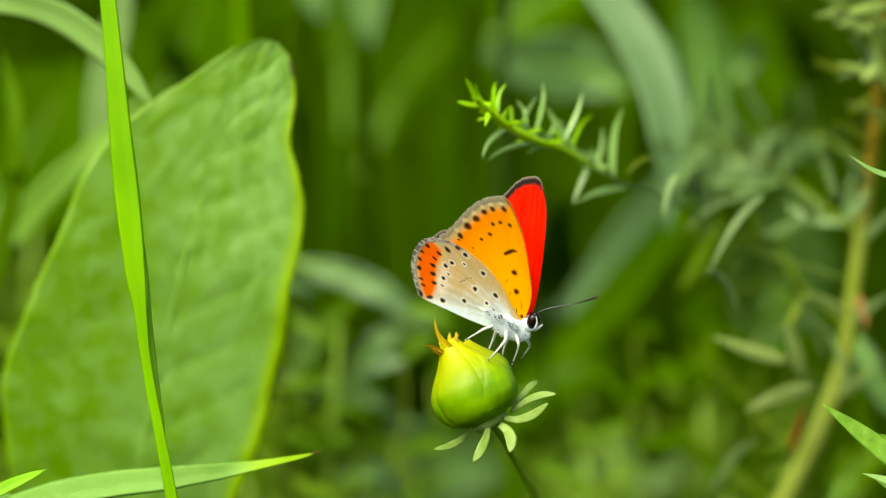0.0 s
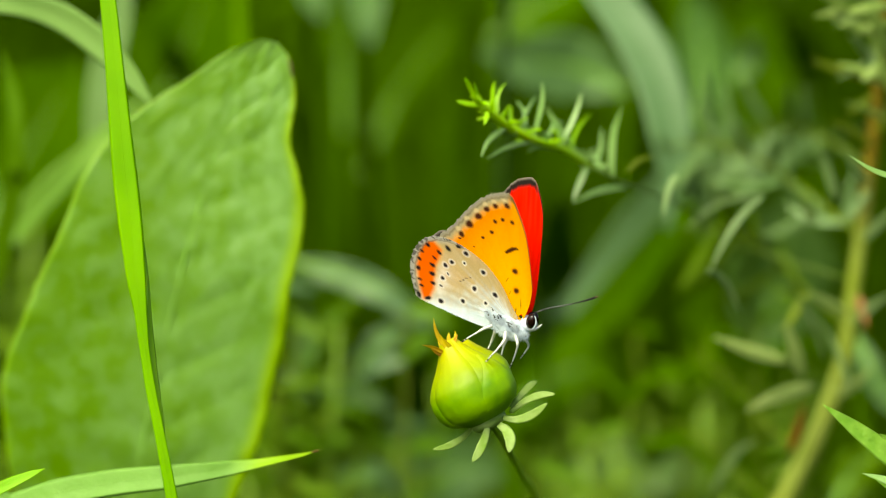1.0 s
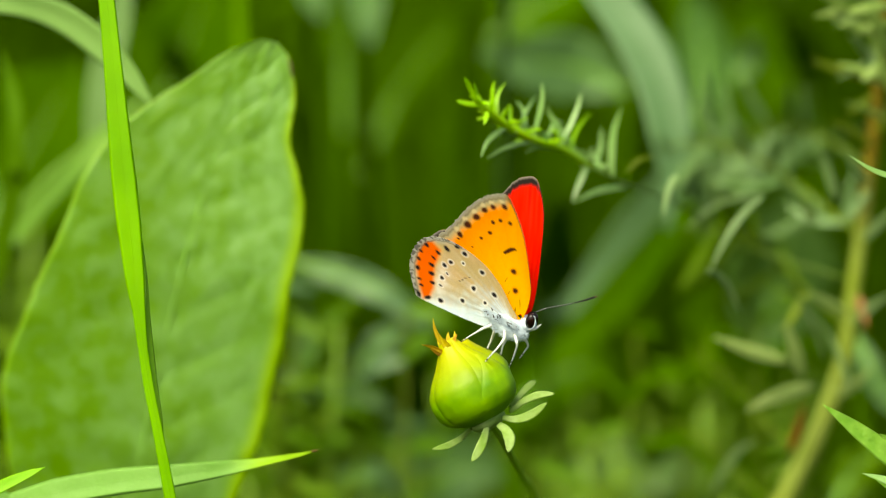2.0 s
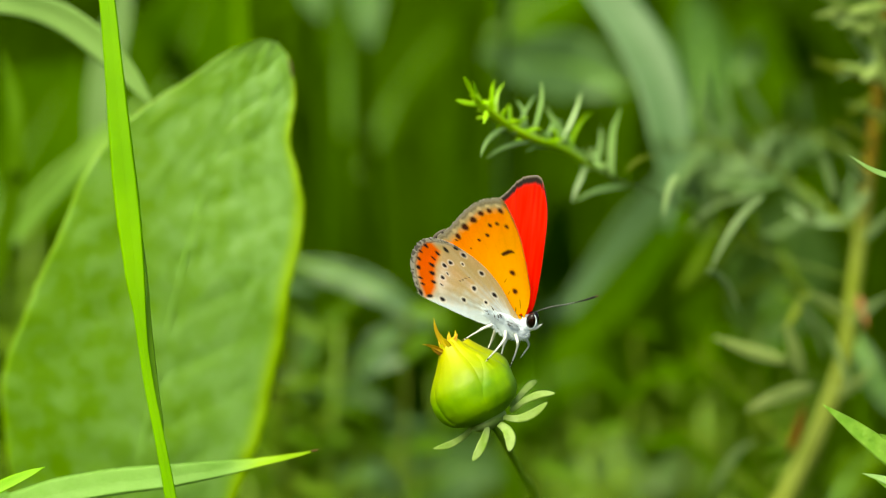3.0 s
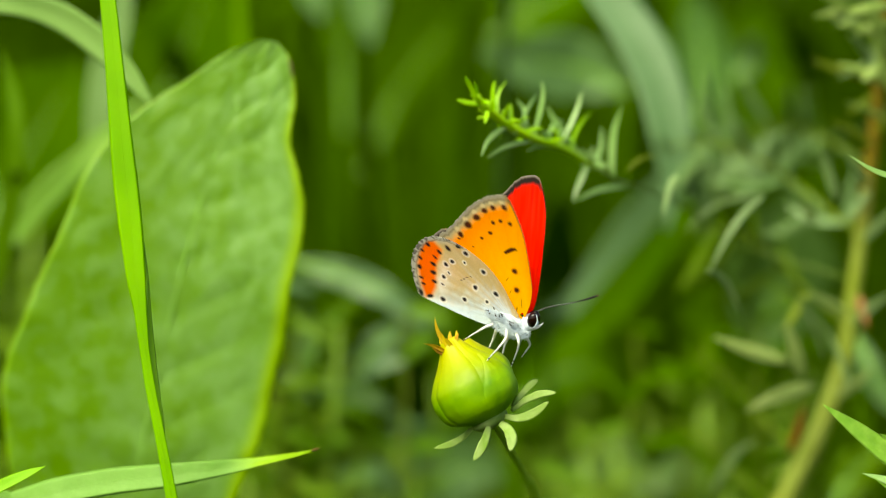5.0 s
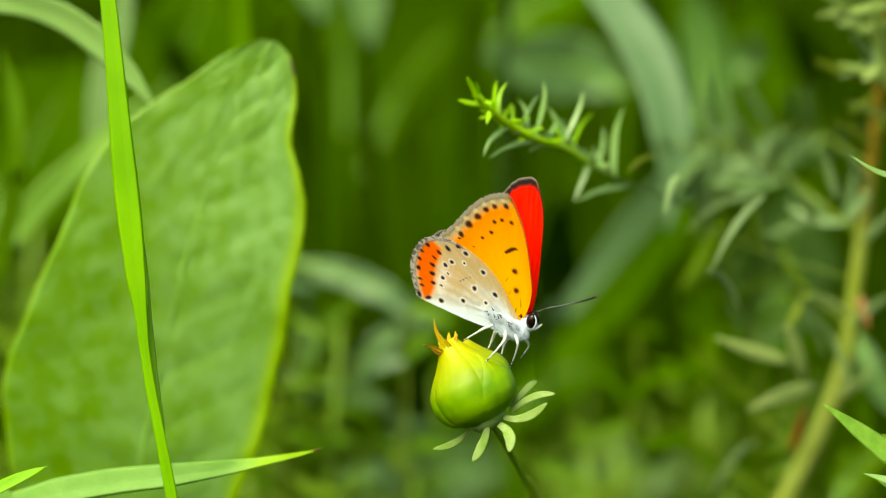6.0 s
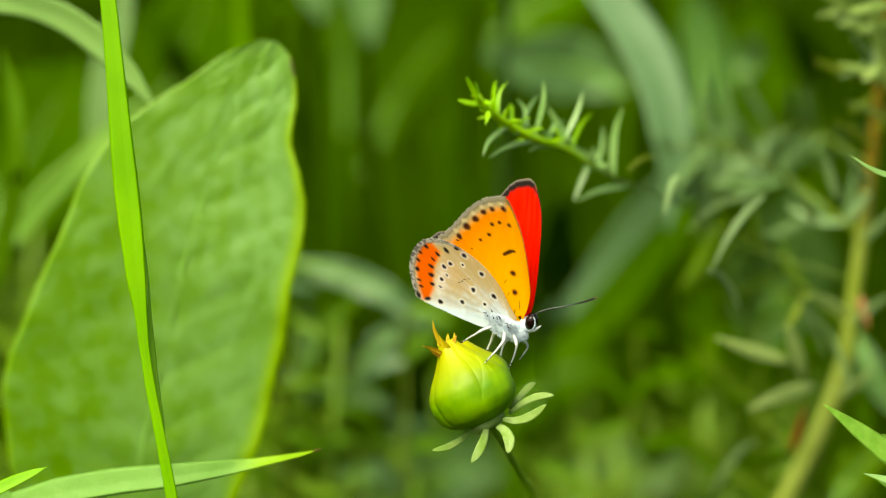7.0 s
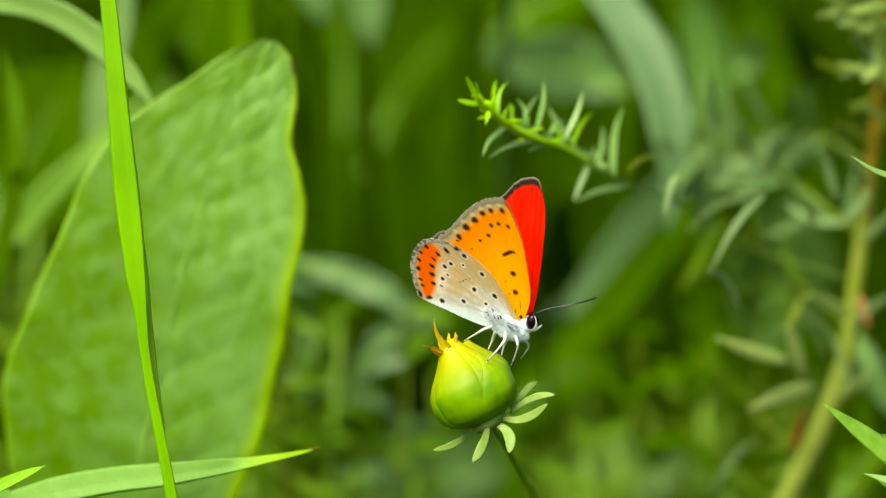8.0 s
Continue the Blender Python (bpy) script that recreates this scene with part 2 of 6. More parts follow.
WEED = leaf_material("weed_leaf", (0.05, 0.105, 0.002), (0.115, 0.205, 0.012), (0.20, 0.38, 0.006), 0.30, 0.55, 0.1,
                     patch=90.0, per_object=0.3)
GROUND = plain_material("mossy_soil", (0.020, 0.030, 0.008), (0.05, 0.08, 0.012), 0.9, 0.2, 40.0, 0.6)
WING = wing_material("wing_scales")
WHITE_FUR = plain_material("white_fur", (0.48, 0.56, 0.63), (0.60, 0.68, 0.76), 0.8, 0.15, 900.0, 0.25)
LEG = plain_material("leg_scales", (0.40, 0.42, 0.41), (0.62, 0.64, 0.62), 0.6, 0.3, 2500.0)
RING = plain_material("antenna_ring", (0.34, 0.35, 0.35), (0.50, 0.51, 0.51), 0.6, 0.3, 2500.0)
DARK = plain_material("dark_chitin", (0.005, 0.004, 0.004), (0.014, 0.012, 0.010), 0.65, 0.25, 2500.0)
EYEBALL = plain_material("compound_eye", (0.002, 0.0014, 0.0013), (0.010, 0.003, 0.002), 0.06, 0.3, 900.0, 0.03, 0.0)
RUST = plain_material("antenna_tip", (0.07, 0.04, 0.015), (0.12, 0.07, 0.02), 0.6, 0.3)
HAIR = plain_material("white_hair", (0.50, 0.60, 0.70), (0.72, 0.80, 0.87), 0.7, 0.2, 900.0, 0.0)
GREY_FUR = plain_material("grey_hair", (0.03, 0.03, 0.035), (0.10, 0.105, 0.12), 0.8, 0.2, 1500.0)

# ---- shape helpers ----
ORIGIN = {}


def spline(points, count):
    """Smooth curve through the points, sampled evenly in its parameter."""
    p = np.array(points, float)
    p = np.vstack([2 * p[0] - p[1], p, 2 * p[-1] - p[-2]])
    t = np.linspace(0, len(p) - 3 - 1e-9, count)
    i = t.astype(int)
    f = (t - i)[:, None]
    a, b, c, d = p[i], p[i + 1], p[i + 2], p[i + 3]
    return 0.5 * (2 * b + (c - a) * f + (2 * a - 5 * b + 4 * c - d) * f ** 2 + (3 * b - a - 3 * c + d) * f ** 3)


def unit(v):
    return v / np.maximum(np.linalg.norm(v, axis=-1, keepdims=True), 1e-12)


def along(keys, count):
    k = np.array(keys, float)
    return np.interp(np.linspace(0, 1, count), k[:, 0], k[:, 1])


def mesh_of(name, verts, faces, material, uvs=None, colours=None):
    me = bpy.data.meshes.new(name)
    me.from_pydata(np.asarray(verts).tolist(), [], faces)
    me.polygons.foreach_set("use_smooth", [True] * len(me.polygons))
    if uvs is not None:
        layer = me.uv_layers.new(name="uv")
        index = np.empty(len(me.loops), int)
        me.loops.foreach_get("vertex_index", index)
        layer.data.foreach_set("uv", np.asarray(uvs, float)[index].ravel())
    if colours is not None:
        at = me.color_attributes.new("pigment", "FLOAT_COLOR", "POINT")
        at.data.foreach_set("color", np.hstack([colours, np.ones((len(colours), 1))]).ravel())
    me.materials.append(material)
    me.update()
    return me


def sweep_data(points, half, thick, hint=(0, -1, 0), count=24, round_section=False, fold=0.2, twist=((0, 0), (1, 0)),
               across=7, wave=0.0):
    """A closed strip or tube along a smooth path: vertices, faces, uv. half, thick, twist: (fraction of the length, value)."""
    c = spline(points, count)
    tang = unit(np.gradient(c, axis=0))
    side = unit(np.cross(tang, np.array(hint, float)))
    nrm = np.cross(side, tang)
    if np.max(np.abs(np.array(twist)[:, 1])) > 0:
        a = np.radians(along(twist, count))[:, None]
        side, nrm = side * np.cos(a) + nrm * np.sin(a), nrm * np.cos(a) - side * np.sin(a)
    w, th = along(half, count), along(thick, count)
    if round_section:
        k = across
        ang = np.arange(k) * 2 * math.pi / k
        sa, sb, u = np.cos(ang), np.sin(ang), np.arange(k) / k
        pts = c[:, None] + side[:, None] * (w[:, None] * sa)[..., None] + nrm[:, None] * (th[:, None] * sb)[..., None]
    else:
        a = np.linspace(-1, 1, across)
        top, bottom = a, a[1:-1][::-1]
        sa = np.concatenate([top, bottom])
        lift = np.concatenate([(1 - top ** 2), -(1 - bottom ** 2)])
        u = (sa + 1) / 2
        k = len(sa)
        rise = fold * (np.sqrt(sa ** 2 + 0.02) - 0.14)
        s = np.linspace(0, 1, count)
        ripple = wave * np.sin(s * 17 + 1)[:, None] * sa[None] * np.abs(sa)[None]
        pts = (c[:, None] + side[:, None] * (w[:, None] * sa)[..., None]
               + nrm[:, None] * (w[:, None] * (rise + ripple) + th[:, None] * lift)[..., None])
    faces = []
    for i in range(count - 1):
        for j in range(k):
            j2 = (j + 1) % k
            faces.append((i * k + j, i * k + j2, (i + 1) * k + j2, (i + 1) * k + j))
    faces.append(tuple(range(k))[::-1])
    faces.append(tuple(range((count - 1) * k, count * k)))
    uv = np.stack([np.tile(u, count), np.repeat(np.linspace(0, 1, count), k)], 1)
    return pts.reshape(-1, 3), faces, uv


def thing(name, base, label, category, group="", kind=""):
    ob = new(name)
    ob.location = base
    ORIGIN[ob.name] = np.array(base, float)
    return tagged(ob, label, category, group, kind)


def part(name, data, material, parent, label="", colours=None):
    """One mesh under a thing or a part, from world-space vertices."""
    verts, faces, uv = data
    o = ORIGIN[parent.name]
    ob = new(name, mesh_of(name, np.asarray(verts) - o, faces, material, uv, colours))
    ob.parent = parent
    ORIGIN[ob.name] = o
    return tagged(ob, label)


def solo(name, data, material, base, label, category, group="", kind=""):
    verts, faces, uv = data
    ob = new(name, mesh_of(name, np.asarray(verts) - np.array(base, float), faces, material, uv))
    ob.location = base
    return tagged(ob, label, category, group, kind)


def ball_data(centre, radii, turn=None, rings=14, segs=20):
    """Ellipsoid with its poles on the local x axis."""
    verts, faces, uv = [], [], []
    m = turn if turn is not None else np.eye(3)
    for i in range(rings + 1):
        a = math.pi * i / rings
        for j in range(segs):
            b = 2 * math.pi * j / segs
            q = np.array([math.cos(a) * radii[0], math.sin(a) * math.cos(b) * radii[1], math.sin(a) * math.sin(b) * radii[2]])
            verts.append(np.array(centre) + m @ q)
            uv.append((j / segs, i / rings))
    for i in range(rings):
        for j in range(segs):
            j2 = (j + 1) % segs
            faces.append((i * segs + j, i * segs + j2, (i + 1) * segs + j2, (i + 1) * segs + j))
    return np.array(verts), faces, uv


def joined(datas):
    verts, faces, uvs, off = [], [], [], 0
    for v, f, u in datas:
        verts.append(np.asarray(v)); uvs.append(np.asarray(u))
        faces += [tuple(i + off for i in face) for face in f]
        off += len(v)
    return np.vstack(verts), faces, np.vstack(uvs)


def lance(a, b, width, bend=(0, 0, 0), hint=(0, -1, 0), fold=0.25, count=9, across=5, thick=0.00012, twist=0.0):
    """A narrow pointed leaf from a to b."""
    a, b, k = np.array(a, float), np.array(b, float), np.array(bend, float)
    pts = [a, a * 0.67 + b * 0.33 + k * 0.8, a * 0.33 + b * 0.67 + k * 0.9, b]
    return sweep_data(pts, [(0, 0.4 * width), (0.25, 0.9 * width), (0.45, width), (0.7, 0.72 * width), (0.88, 0.34 * width), (1, 0.03 * width)],
                      [(0, thick), (1, thick * 0.3)], hint, count, False, fold, ((0, 0), (1, twist)), across)


# ---- ground ----
def build_ground():
    n, half = 90, 40.0
    g = np.linspace(-1, 1, n)
    g = np.sign(g) * np.abs(g) ** 3 * half
    xx, yy = np.meshgrid(g, g)
    zz = np.array([[0.012 * noise.noise((x * 3, y * 3, 0.3)) + 0.02 * noise.noise((x * 0.4, y * 0.4, 2.0)) for x in g] for y in g])
    verts = np.stack([xx, yy, zz], -1).reshape(-1, 3)
    faces = [(i * n + j, i * n + j + 1, (i + 1) * n + j + 1, (i + 1) * n + j) for i in range(n - 1) for j in range(n - 1)]
    ob = new("ground", mesh_of("ground", verts, faces, GROUND))
    tagged(ob, "dark mossy meadow soil under dense green growth", "ground", kind="structure")


build_ground()


# ---- far meadow ----
def meadow(name, seed, count, spread, yr, hr, width, material, label, lean=0.25):
    """Uncountable grass as one joined object."""
    rng = random.Random(seed)
    datas = []
    for _ in range(count):
        y = yr[0] + (yr[1] - yr[0]) * rng.betavariate(1.15, 1.9)
        x = rng.gauss(0.0, spread)
        h = rng.uniform(*hr)
        a = rng.uniform(0, 2 * math.pi)
        l = lean * h * rng.uniform(0.3, 1.3)
        w = width * rng.uniform(0.6, 1.4)
        droop = rng.random()
        pts = [(x, y, -0.005), (x + 0.25 * l * math.cos(a), y + 0.25 * l * math.sin(a), h * 0.45),
               (x + 0.6 * l * math.cos(a), y + 0.6 * l * math.sin(a), h * 0.85),
               (x + (1 + droop) * l * math.cos(a), y + (1 + droop) * l * math.sin(a), h * (1.0 - 0.15 * droop))]
        datas.append(sweep_data(pts, [(0, w), (0.5, 0.9 * w), (1, 0.05 * w)], [(0, 0.0003), (1, 0.0001)],
                                (math.sin(a * 1.7), -1, 0.1), 8, False, 0.2, ((0, 0), (1, rng.uniform(-40, 40))), 3))
    solo(name, joined(datas), material, (0, 0.9, 0), label, "grass", kind="stuff")


def wide_meadow(name, seed, count, reach, label):
    """The meadow all round: low cheap blades, kept clear of the camera and of the plants built one by one."""
    rng = np.random.default_rng(seed)
    r = 0.12 + reach * rng.random(count) ** 1.15
    a = rng.random(count) * 2 * math.pi
    x, y = r * np.cos(a), r * np.sin(a) - 0.1
    gap = (np.abs(x) < 0.15 + 0.18 * np.maximum(0, y + 0.38)) & (y > -0.62) & (y < 1.7)
    h = rng.uniform(0.16, 0.46, count) * (0.8 + 0.2 * np.sin(x * 5) * np.cos(y * 4))
    h = np.where(gap, np.where(y < 0.05, h * 0.32, np.minimum(h * 0.6, 0.2)), h)
    keep = h > 0.05
    x, y, h, a = x[keep], y[keep], h[keep], rng.random(keep.sum()) * 2 * math.pi
    n = len(x)
    w, lean, droop = rng.uniform(0.0015, 0.0045, n), rng.uniform(0.1, 0.5, n) * h, rng.random(n)
    side = np.stack([-np.sin(a), np.cos(a), np.zeros(n)], 1)
    out = np.stack([np.cos(a), np.sin(a), np.zeros(n)], 1)
    rings = []
    for s, rise, bend, wide in ((0, -0.01, 0, 1), (0.4, 0.45, 0.2, 1), (0.75, 0.82, 0.55, 0.75), (1, 1.0, 1.0, 0.06)):
        top = rise * h * (1 - 0.15 * droop * (s == 1))
        c = np.stack([x, y, top], 1) + out * (lean * bend * (1 + 0.7 * droop * (s == 1)))[:, None]
        half = (w * wide)[:, None]
        rings += [c - side * half, c + side * half, c - out * 0.25 * half]
    verts = np.stack(rings, 1).reshape(-1, 3)
    base = np.arange(n)[:, None, None] * 12
    quads = np.array([(k * 3 + i, k * 3 + (i + 1) % 3, k * 3 + 3 + (i + 1) % 3, k * 3 + 3 + i) for k in range(3) for i in range(3)])[None]
    faces = (base + quads).reshape(-1, 4).tolist()
    uv = np.tile(np.array([(u, k / 3) for k in range(4) for u in (0, 1, 0.5)]), (n, 1))
    solo(name, (verts, faces, uv), GRASS_DEEP, (0, 0, 0), label, "grass", kind="stuff")


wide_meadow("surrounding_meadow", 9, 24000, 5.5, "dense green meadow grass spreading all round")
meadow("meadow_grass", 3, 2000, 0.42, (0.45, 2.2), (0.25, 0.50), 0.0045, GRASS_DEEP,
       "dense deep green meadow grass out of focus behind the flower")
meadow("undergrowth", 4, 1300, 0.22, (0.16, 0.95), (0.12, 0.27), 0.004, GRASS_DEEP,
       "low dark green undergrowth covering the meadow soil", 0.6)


# ---- single grass blades ----
def grass_blade(points, half, material, label, count=40, fold=0.25, twist=((0, 0), (1, 0)), hint=(0, -1, 0.14), across=9, thick=0.00016,
                name="grass_blade", wave=0.0):
    """half: (fraction of the length, half width in mm)."""
    ob = thing(name, points[0], label, "grass blade", "single grass blades")
    part("blade", sweep_data(points, [(s, w / 1000) for s, w in half], [(0, thick), (1, thick * 0.5)], hint, count, False, fold, twist, across, wave), material, ob)
    part("midrib", sweep_data(points, [(0, thick * 1.6), (1, thick * 0.6)], [(0, thick * 1.4), (1, thick * 0.6)], hint, count, True, across=6), material, ob)
    return ob


near_blade = grass_blade([(-0.0190, -0.0030, 0.0), (-0.0205, -0.0030, 0.12), (-0.0245, -0.003, 0.235), (-0.03240, -0.01359, 0.33919), (-0.03455, -0.01156, 0.35364), (-0.03577, -0.01050, 0.36124), (-0.03685, -0.00966, 0.36717), (-0.03861, -0.00836, 0.37645), (-0.03969, -0.00761, 0.38177), (-0.04053, -0.00686, 0.38709), (-0.04107, -0.00617, 0.39203), (-0.04169, -0.00547, 0.39697), (-0.04245, -0.00451, 0.40381), (-0.04314, -0.00366, 0.40989), (-0.04383, -0.00270, 0.41674), (-0.04468, -0.00141, 0.42586), (-0.04552, -0.00024, 0.43422), (-0.04698, 0.00115, 0.44410), (-0.04931, 0.00780, 0.45553)],
                         [(0, 1.3), (0.167, 1.1), (0.333, 0.82), (0.389, 0.70), (0.444, 0.72), (0.5, 0.68), (0.556, 0.9), (0.611, 1.35), (0.667, 1.66), (0.722, 1.72), (0.778, 1.52), (0.833, 1.26),
                          (0.889, 1.12), (0.944, 0.7), (1, 0.05)], GRASS,
                         "tall fresh yellow-green grass blade rising beside a broad leaf", 110, 0.13, ((0, 0), (0.5, -10), (0.65, -10), (0.8, -4), (1, 10)))
part("folded_half", sweep_data([(-0.04074, -0.00364, 0.40137), (-0.04020, -0.00440, 0.39603), (-0.04000, -0.00524, 0.39149), (-0.03968, -0.00608, 0.38695), (-0.03897, -0.00702, 0.38165), (-0.03819, -0.00781, 0.37751), (-0.03787, -0.00838, 0.37488)],
                               [(0, 0.00008), (0.17, 0.0002), (0.33, 0.00042), (0.5, 0.00066), (0.67, 0.00055), (0.83, 0.00036), (1, 0.00006)], [(0, 0.00005), (1, 0.00005)],
                               (0.75, -0.66, 0.0), 40, False, 0.15, across=7), BLADE_SHADED, near_blade, "half folded back along the blade, shade put into its green")
low_blade = grass_blade([(-0.105, 0.012, 0.0), (-0.103, 0.010, 0.12), (-0.098, 0.008, 0.23), (-0.088, 0.006, 0.32), (-0.06860, 0.00252, 0.36044), (-0.06018, 0.00284, 0.36272), (-0.05393, 0.00214, 0.36491), (-0.04657, 0.00234, 0.36632), (-0.03920, 0.00245, 0.36711), (-0.03350, 0.00256, 0.36789), (-0.02811, 0.00365, 0.36846), (-0.02374, 0.00376, 0.36925), (-0.02022, 0.00484, 0.36974), (-0.01772, 0.00590, 0.37016)],
                        [(0, 1.0), (0.2, 1.5), (0.308, 2.0), (0.385, 2.1), (0.46, 2.05), (0.54, 1.95), (0.615, 1.8), (0.69, 1.38), (0.77, 0.98), (0.846, 0.68), (0.92, 0.42), (1, 0.03)], GRASS_PALE,
                        "arching pale green grass blade with a yellow-green tip", 110, 0.10,
                        ((0, 0), (0.6, 0), (0.72, -5), (0.8, 22), (1, 35)), (0, -1, 0.45), thick=0.00007)
part("dry_tip", lance((-0.01849, 0.00549, 0.37009), (-0.01724, 0.00602, 0.37030), 0.00016, (0, 0, 0)), TIP_BROWN, low_blade, "brown dried tip of the blade")
tip_blade = grass_blade([(-0.098, 0.004, 0.0), (-0.096, 0.003, 0.22), (-0.082, 0.001, 0.35), (-0.06642, -0.00502, 0.36426), (-0.06098, -0.00462, 0.36711), (-0.05709, -0.00437, 0.36888), (-0.05460, -0.00422, 0.36996)],
                        [(0, 1.0), (0.5, 1.1), (0.75, 0.85), (0.88, 0.5), (1, 0.02)], GRASS,
                        "small bright green grass blade tip", 40, 0.3, ((0, 0), (1, 30)))
grass_blade([(-0.10, 0.07, 0.0), (-0.115, 0.065, 0.25), (-0.12580, 0.02534, 0.42226), (-0.08488, 0.04575, 0.42371), (-0.07453, 0.04679, 0.43114), (-0.06560, 0.04482, 0.43150), (-0.05830, 0.04453, 0.42946), (-0.05237, 0.04396, 0.42538), (-0.04774, 0.04330, 0.42071), (-0.04430, 0.04268, 0.41628)],
            [(0, 2.0), (0.4, 2.2), (0.55, 1.9), (0.67, 2.3), (0.78, 2.25), (0.89, 1.6), (0.95, 0.9), (1, 0.2)], ARCHED,
            "arching grey-green grass blade bending behind a broad leaf", 60, 0.2, ((0, 0), (0.6, -15), (1, -10)))
grass_blade([(-0.135, 0.10, 0.0), (-0.125, 0.095, 0.25), (-0.08270, 0.09795, 0.37842), (-0.07455, 0.09740, 0.38887), (-0.06730, 0.09547, 0.39667), (-0.05917, 0.09351, 0.40428), (-0.05028, 0.09288, 0.41418)],
            [(0, 2.0), (0.5, 2.4), (0.7, 2.6), (0.85, 1.9), (1, 0.1)], SLANTED,
            "broad green grass blade with a paler middle slanting upward", 40, 0.35, ((0, 0), (0.6, 10), (1, 30)))
grass_blade([(-0.11, 0.12, 0.0), (-0.112, 0.118, 0.25), (-0.07397, 0.08432, 0.38920), (-0.07204, 0.08352, 0.39790), (-0.07098, 0.08285, 0.40747), (-0.07174, 0.08389, 0.41492), (-0.07381, 0.08481, 0.42145)],
            [(0, 1.5), (0.5, 1.7), (0.8, 1.3), (1, 0.1)], HERB_LIT,
            "curved bright green grass blade", 40)
grass_blade([(-0.07, 0.16, 0.0), (-0.073, 0.16, 0.25), (-0.05940, 0.10922, 0.38677), (-0.06090, 0.11159, 0.40361), (-0.05990, 0.11326, 0.41549), (-0.05690, 0.11479, 0.42638), (-0.05540, 0.11674, 0.44025)],
            [(0, 2.4), (0.5, 2.5), (0.75, 2.8), (1, 0.5)], GRASS_BLUE,
            "upright grey-green grass blade", 40)
grass_blade([(-0.045, 0.12, 0.0), (-0.044, 0.12, 0.28), (-0.03344, 0.08106, 0.40198), (-0.03363, 0.08394, 0.42245), (-0.03419, 0.08577, 0.43547), (-0.03513, 0.08708, 0.44477)],
            [(0, 1.8), (0.6, 1.8), (0.8, 1.5), (1, 0.1)], GRASS_MID,
            "thin upright green grass blade behind a leaf tip", 36)
grass_blade([(0.002, 0.30, 0.0), (0.003, 0.29, 0.15), (0.004, 0.27, 0.28), (0.01115, 0.18849, 0.37597), (0.01146, 0.15337, 0.41348), (0.01285, 0.12666, 0.43897), (0.01852, 0.11486, 0.44129), (0.02529, 0.10974, 0.43356), (0.03207, 0.10650, 0.42487), (0.03684, 0.10327, 0.41626), (0.03923, 0.09991, 0.40675), (0.03953, 0.09756, 0.39720), (0.03856, 0.09634, 0.38853)],
            [(0, 1.0), (0.3, 0.8), (0.5, 1.2), (0.6, 3.6), (0.72, 4.6), (0.84, 4.2), (0.93, 1.8), (1, 0.1)], REED_PALE,
            "broad grey-green reed blade arching over and drooping", 70, 0.2, ((0, 0), (1, 15)))
grass_blade([(0.015, 0.17, 0.0), (0.017, 0.16, 0.28), (0.01336, 0.17809, 0.33788), (0.02027, 0.17961, 0.34871), (0.02718, 0.18057, 0.35555), (0.03454, 0.17964, 0.36328), (0.04071, 0.17878, 0.37153), (0.04543, 0.17890, 0.37958), (0.04805, 0.18001, 0.38750)],
            [(0, 2.0), (0.25, 1.0), (0.38, 1.6), (0.5, 3.4), (0.62, 4.2), (0.75, 4.3), (0.88, 2.8), (1, 0.1)], GRASS_MUTED,
            "broad green grass blade curving upward", 46, 0.3, ((0, 0), (0.5, 15), (1, 0)))
grass_blade([(0.03, 0.30, 0.0), (0.03, 0.29, 0.25), (0.02029, 0.16555, 0.35647), (0.02464, 0.16368, 0.36472), (0.03067, 0.16287, 0.37330), (0.03706, 0.16006, 0.38207), (0.04429, 0.15518, 0.39042), (0.05193, 0.15609, 0.39690)],
            [(0, 0.8), (0.3, 0.6), (0.42, 1.6), (0.57, 2.6), (0.72, 3.3), (0.88, 3.2), (1, 0.1)], REED_PALE,
            "blue-green grass blade leaning behind the butterfly", 40)

def back_blades():
    """Upright blades in the dark middle distance."""
    rng = random.Random(12)
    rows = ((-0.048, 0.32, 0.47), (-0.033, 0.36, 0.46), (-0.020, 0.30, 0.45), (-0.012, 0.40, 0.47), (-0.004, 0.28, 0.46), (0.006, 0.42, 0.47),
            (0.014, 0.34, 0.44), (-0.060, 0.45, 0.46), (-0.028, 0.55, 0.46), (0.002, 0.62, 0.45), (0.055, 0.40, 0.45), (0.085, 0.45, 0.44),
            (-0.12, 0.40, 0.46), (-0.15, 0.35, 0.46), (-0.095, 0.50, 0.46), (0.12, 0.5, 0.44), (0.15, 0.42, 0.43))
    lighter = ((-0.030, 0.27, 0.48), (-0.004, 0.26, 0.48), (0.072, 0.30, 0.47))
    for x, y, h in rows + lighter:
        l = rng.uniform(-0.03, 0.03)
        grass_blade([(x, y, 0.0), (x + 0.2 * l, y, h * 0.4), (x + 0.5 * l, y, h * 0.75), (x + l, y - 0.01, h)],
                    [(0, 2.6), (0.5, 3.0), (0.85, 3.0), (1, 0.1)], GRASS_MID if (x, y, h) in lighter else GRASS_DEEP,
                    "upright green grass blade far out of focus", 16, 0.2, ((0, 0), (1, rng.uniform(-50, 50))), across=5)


back_blades()


